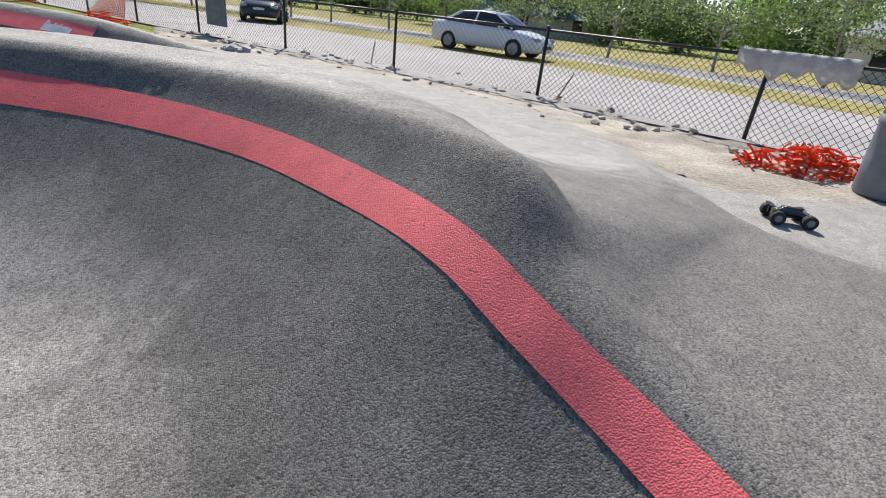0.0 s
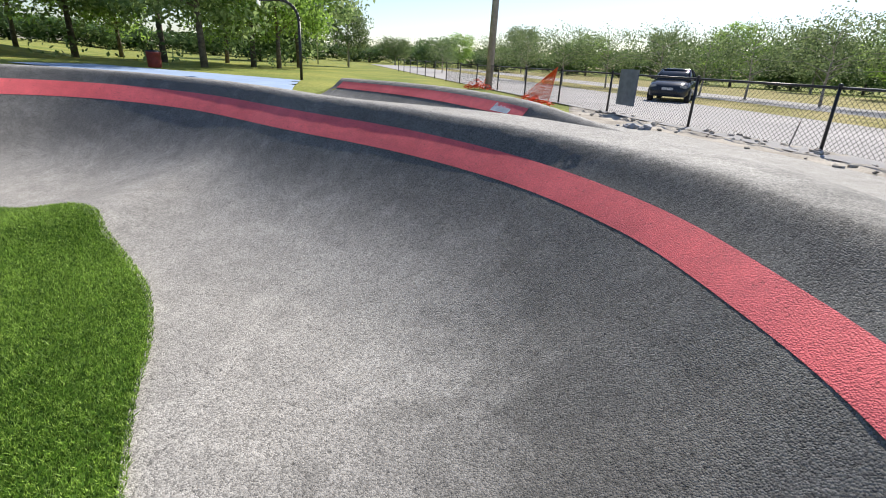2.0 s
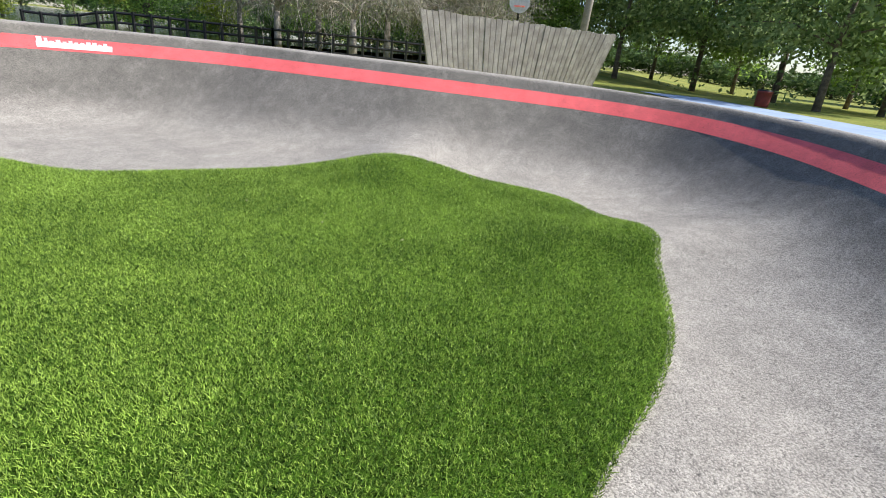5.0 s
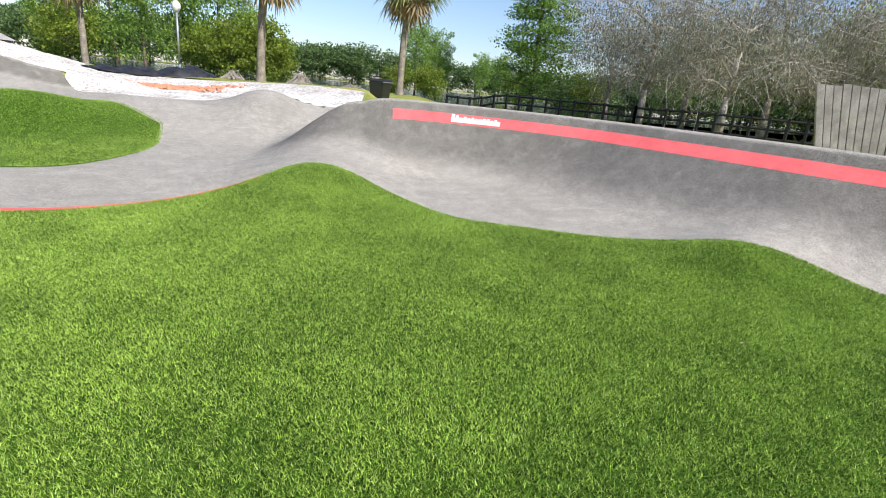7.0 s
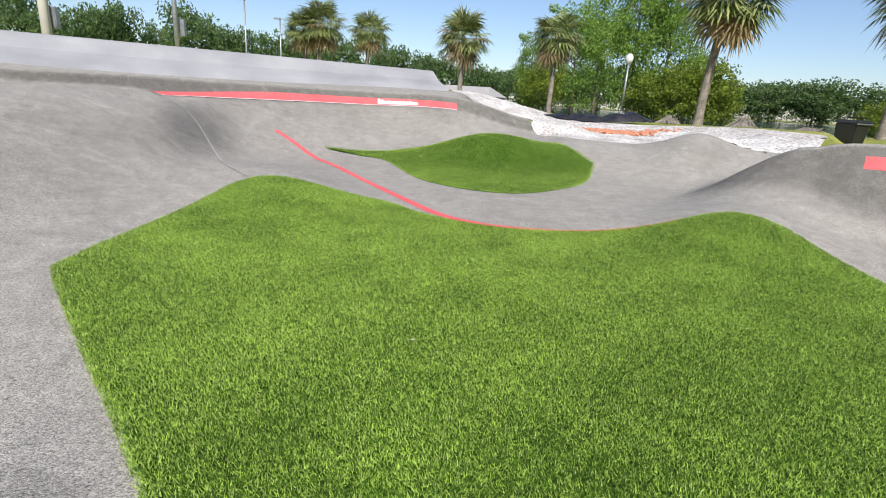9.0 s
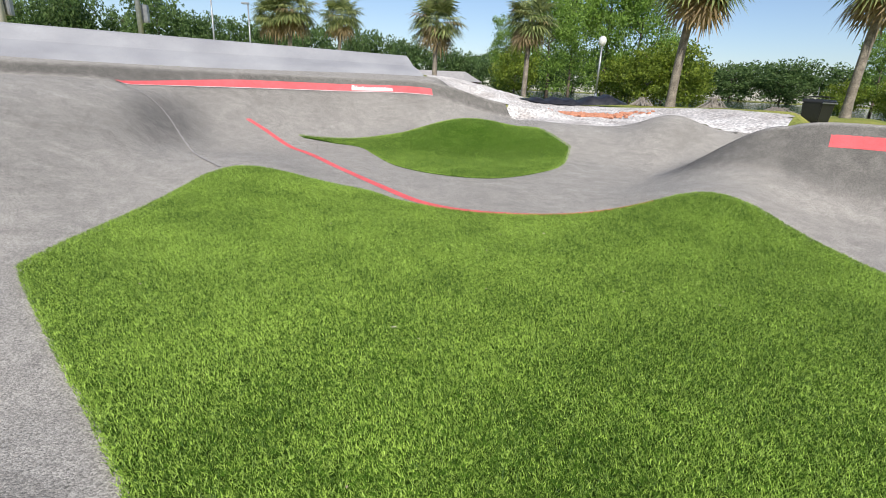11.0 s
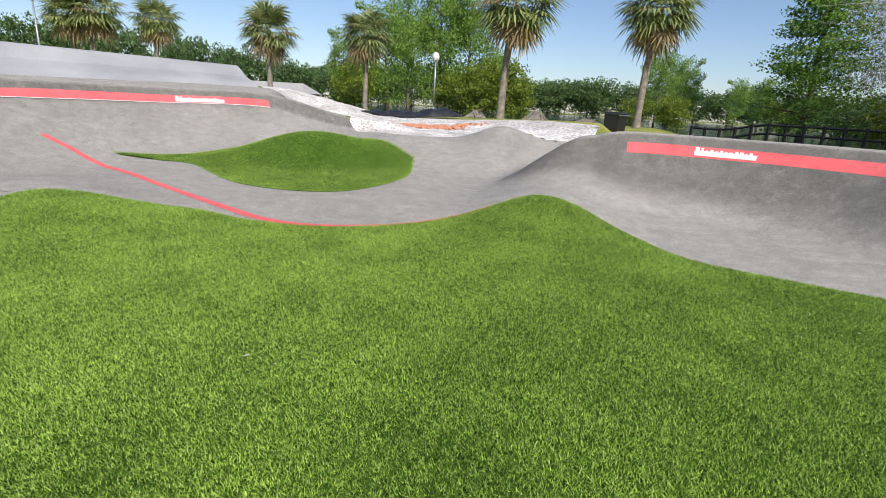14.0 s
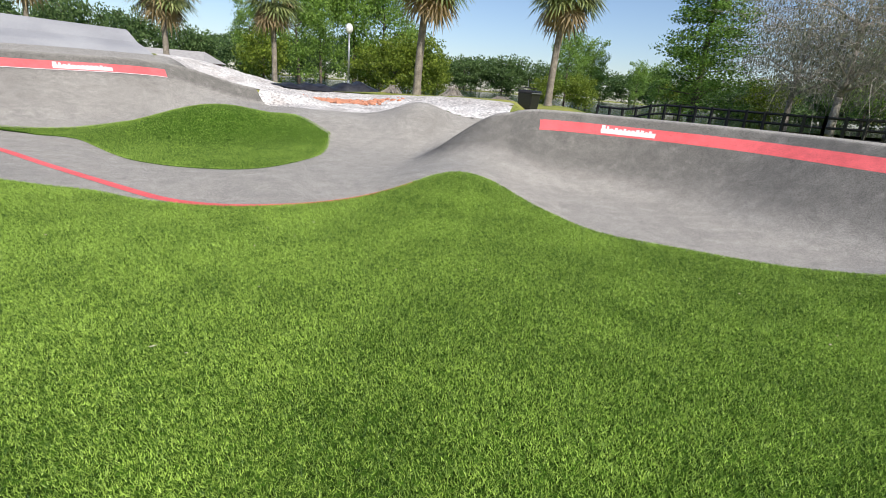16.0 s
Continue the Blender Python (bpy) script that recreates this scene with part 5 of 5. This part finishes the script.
def dumpster(x, y, turn):
    root = tagged(new("dumpster"), "dark navy wheeled waste container with a ribbed glossy lid", "dumpster")
    root.matrix_basis = Matrix.Translation((x, y, land_z(x, y) - 0.02)) @ Matrix.Rotation(turn, 4, "Z") @ Matrix.Scale(0.54, 4)
    bm = bmesh.new()
    vs = box(bm, -0.75, -0.5, 0.15, 0.75, 0.5, 1.15, 0.04)
    for v in vs:
        if v.co.z < 0.5:
            v.co.x *= 0.88
            v.co.y *= 0.85
    part("body", bm, M_BLACK, root)
    bm = bmesh.new()
    vs = box(bm, -0.8, -0.55, 1.15, 0.8, 0.55, 1.3, 0.05)
    for v in vs:
        if v.co.z > 1.2:
            v.co.z += 0.18 * (1 - (v.co.y / 0.55) ** 2)
    lid = part("lid", bm, M_CAR_DARK, root, "glossy domed black lid")
    bm = bmesh.new()
    box(bm, -0.82, 0.5, 1.1, 0.82, 0.6, 1.17, 0.02)
    part("rim_strip", bm, M_STEEL, root, "pale rim strip")
    for k in (-0.36, -0.12, 0.12, 0.36):
        bm = bmesh.new()
        box(bm, -0.6, k - 0.04, 1.43, 0.6, k + 0.04, 1.5 - 0.3 * k * k, 0.015)
        part("rib", bm, M_BLACK, lid)
    bm = bmesh.new()
    tube(bm, (0.1, -0.1, 1.45), (0.16, -0.12, 1.95), 0.02, 0.012, 6)
    part("handle_bar", bm, M_STEEL, root)
    for sx in (-0.6, 0.6):
        for sy in (-0.35, 0.35):
            bm = bmesh.new()
            tube(bm, (sx - 0.03, sy, 0.1), (sx + 0.03, sy, 0.1), 0.1, 0.1, 14)
            part("wheel", bm, M_TYRE, root)


dumpster(*az_place(147.2, 19.0), 0.6)


def tarp(x, y, turn):
    """Black sheeting lying crumpled on the gravel."""
    rng = np.random.default_rng(9)
    n, m = 34, 14
    vs, fs = [], []
    c, s = math.cos(turn), math.sin(turn)
    for i in range(n + 1):
        for j in range(m + 1):
            u, v = (i / n - 0.5) * 4.2, (j / m - 0.5) * 1.1
            hgt = 0.3 * math.exp(-((u + 1.2) / 0.8) ** 2) + 0.16 * math.exp(-((u - 0.6) / 0.9) ** 2) + 0.08 * abs(math.sin(u * 3.1 + v * 2)) + 0.05 * math.sin(u * 9 + v * 5)
            hgt *= max(0.0, 1 - (2 * v / 1.1) ** 4) * max(0.0, 1 - (2 * u / 4.2) ** 6)
            px, py = x + u * c - v * s, y + u * s + v * c
            vs.append((px, py, land_z(px, py) + 0.03 + hgt + rng.uniform(0, 0.015)))
    for i in range(n):
        for j in range(m):
            k = i * (m + 1) + j
            fs.append((k, k + 1, k + m + 2, k + m + 1))
    tagged(raw("tarpaulin", vs, fs, mat("black_sheet", (0.012, 0.012, 0.016), 0.35, dark=(0.03, 0.03, 0.035), scale=8, bump=0.4, bump_scale=20)), "crumpled black plastic sheet lying on the gravel", "tarpaulin")


tarp(*az_place(169.0, 21.5), radians(-18))
rubble("patch of orange-brown broken brick on the white gravel", [(*az_place(166.4 + i * 1.1, 16.8 + 0.2 * (i % 2)), 0.45, 0.075, 70) for i in range(-2, 4)], 41, mat("broken_brick", (0.6, 0.27, 0.16), 0.9, dark=(0.45, 0.2, 0.12), scale=6), "brick_rubble")


def brush_pile(x, y, r, h, seed, label):
    rng = random.Random(seed)
    bm = bmesh.new()
    z = land_z(x, y)
    for i in range(90):
        a, f = rng.uniform(0, 6.283), rng.uniform(0.2, 1)
        p = Vector((x + math.cos(a) * r * f, y + math.sin(a) * r * f, z))
        q = Vector((x + rng.gauss(0, 0.15 * r), y + rng.gauss(0, 0.15 * r), z + h * rng.uniform(0.5, 1.0)))
        tube(bm, p, q, rng.uniform(0.012, 0.03), 0.008, 5)
    tagged(link("brush_pile", bm, M_POLE), label, "brush pile")


brush_pile(*az_place(162.2, 27), 0.6, 0.4, 51, "small pile of dry brown branches on the lake bank")
brush_pile(*az_place(155.6, 25), 0.8, 0.6, 52, "pile of dry cut branches on the lake bank")
brush_pile(*az_place(150.2, 25), 1.0, 0.3, 53, "low pile of dry brushwood near the container")


def house(x, y, w, d, h, turn, label, wall, roof):
    root = tagged(new("house"), label, "house")
    root.matrix_basis = Matrix.Translation((x, y, land_z(x, y) - 0.1)) @ Matrix.Rotation(turn, 4, "Z")
    bm = bmesh.new()
    box(bm, -w / 2, -d / 2, 0, w / 2, d / 2, h)
    part("wall", bm, wall, root)
    bm = bmesh.new()
    a = [bm.verts.new(v) for v in ((-w / 2 - 0.5, -d / 2 - 0.5, h), (w / 2 + 0.5, -d / 2 - 0.5, h), (w / 2 + 0.5, d / 2 + 0.5, h), (-w / 2 - 0.5, d / 2 + 0.5, h), (-w / 2 + 1, 0, h + 1.5), (w / 2 - 1, 0, h + 1.5))]
    for f in ((0, 1, 5, 4), (2, 3, 4, 5), (1, 2, 5), (3, 0, 4), (3, 2, 1, 0)):
        bm.faces.new([a[i] for i in f])
    part("roof", bm, roof, root)
    for sx in (-0.3, 0.1, 0.33):
        bm = bmesh.new()
        box(bm, sx * w - 0.5, d / 2 - 0.02, 0.9, sx * w + 0.5, d / 2 + 0.04, 2.0)
        win = part("window", bm, M_GLASS, root)
        bm = bmesh.new()
        box(bm, sx * w - 0.6, d / 2 + 0.04, 0.8, sx * w + 0.6, d / 2 + 0.1, 0.9)
        part("sill", bm, M_WHITE_PAINT, win)


house(*az_place(-176.0, 88), 12, 8, 2.8, radians(-20), "low brown brick house across the water", M_BRICK, M_ROOF)
house(*az_place(-43.5, 46), 11, 8, 2.6, radians(140), "low cream house with a pale roof", M_HOUSE, M_CONCRETE)
house(*az_place(-9.0, 62), 14, 8, 2.0, radians(170), "long low house with a grey-green roof", M_HOUSE, mat("green_roof", (0.25, 0.3, 0.27), 0.8, dark=(0.2, 0.24, 0.22), scale=3))


# ---- on the track ----
SEAM = spline([(5.2, -8.2), (4.21, -7.7), (3.42, -6.9), (2.6, -5.9), (1.95, -5.12)], 16)
ribbon("asphalt_seam", SEAM, -0.015, 0.015, 0.016, M_ROAD, "pale raised seam between two asphalt lifts", "seam", 3, 0.012)
RC = (2.3, 4.36)


def toy_car(x, y, turn):
    """A radio-controlled truggy: chassis, shell, shock towers, four fat wheels, wing."""
    root = tagged(new("toy_car"), "black radio-controlled off-road buggy with knobbly tyres", "toy car")
    nz = ground_z(x, y)
    root.matrix_basis = Matrix.Translation((x, y, nz + 0.008)) @ Matrix.Rotation(turn, 4, "Z") @ Matrix.Scale(0.7, 4)
    bm = bmesh.new()
    box(bm, -0.2, -0.07, 0.06, 0.2, 0.07, 0.085, 0.01)
    part("chassis", bm, M_BLACK, root)
    bm = bmesh.new()
    vs = box(bm, -0.15, -0.075, 0.085, 0.19, 0.075, 0.17, 0.02)
    for v in vs:
        if v.co.z > 0.12:
            v.co.y *= 0.7
            v.co.x = v.co.x * 0.55 - 0.02
    part("shell", bm, M_CAR_DARK, root, "dark blue painted shell", True)
    bm = bmesh.new()
    box(bm, -0.25, -0.1, 0.17, -0.19, 0.1, 0.178, 0.003)
    box(bm, -0.23, -0.01, 0.08, -0.2, 0.01, 0.17)
    part("wing", bm, M_BLACK, root)
    for sx in (-0.165, 0.165):
        bm = bmesh.new()
        box(bm, sx - 0.008, -0.07, 0.08, sx + 0.008, 0.07, 0.15, 0.004)
        part("shock_tower", bm, M_STEEL, root)
        for sy in (-1, 1):
            bm = bmesh.new()
            tube(bm, (sx, sy * 0.11, 0.068), (sx, sy * 0.19, 0.068), 0.072, 0.072, 18)
            for k in range(18):
                a = k * 6.2832 / 18
                box(bm, -0.01, -0.035, 0.068, 0.01, 0.035, 0.078, 0, Matrix.Translation((sx, sy * 0.15, 0.068)) @ Matrix.Rotation(a, 4, "Y"))
            w = part("wheel", bm, M_TYRE, root)
            bm = bmesh.new()
            tube(bm, (sx, sy * 0.188, 0.068), (sx, sy * 0.195, 0.068), 0.042, 0.036, 14)
            part("rim", bm, M_BIN, w)
            bm = bmesh.new()
            tube(bm, (sx, sy * 0.05, 0.07), (sx, sy * 0.12, 0.068), 0.008, 0.008, 6)
            part("arm", bm, M_BLACK, root)


toy_car(*RC, radians(-12))


def flecks():
    """Dry leaf scraps lying on the turf."""
    rng = random.Random(77)
    vs = []
    for i in range(22):
        a, f = rng.uniform(0, 6.283), rng.uniform(0, 0.9) ** 0.5
        x, y = -1.7 + math.cos(a) * 3.2 * f, -1.6 + math.sin(a) * 2.8 * f
        z = ground_z(x, y) + 0.048
        d = rng.uniform(0, 6.283)
        l, w = rng.uniform(0.008, 0.022), rng.uniform(0.004, 0.008)
        u, v = Vector((math.cos(d), math.sin(d), rng.uniform(-0.2, 0.2))), Vector((-math.sin(d), math.cos(d), rng.uniform(-0.2, 0.2)))
        c = Vector((x, y, z))
        vs += [c - u * l, c + v * w, c + u * l, c - v * w]
    tagged(polys("leaf_scraps", np.array([tuple(p) for p in vs]), mat("dry_leaf", (0.62, 0.58, 0.45), 0.8, dark=(0.45, 0.36, 0.22), scale=20), 4), "pale dry leaf scraps on the turf", "leaf litter", kind="stuff")


flecks()
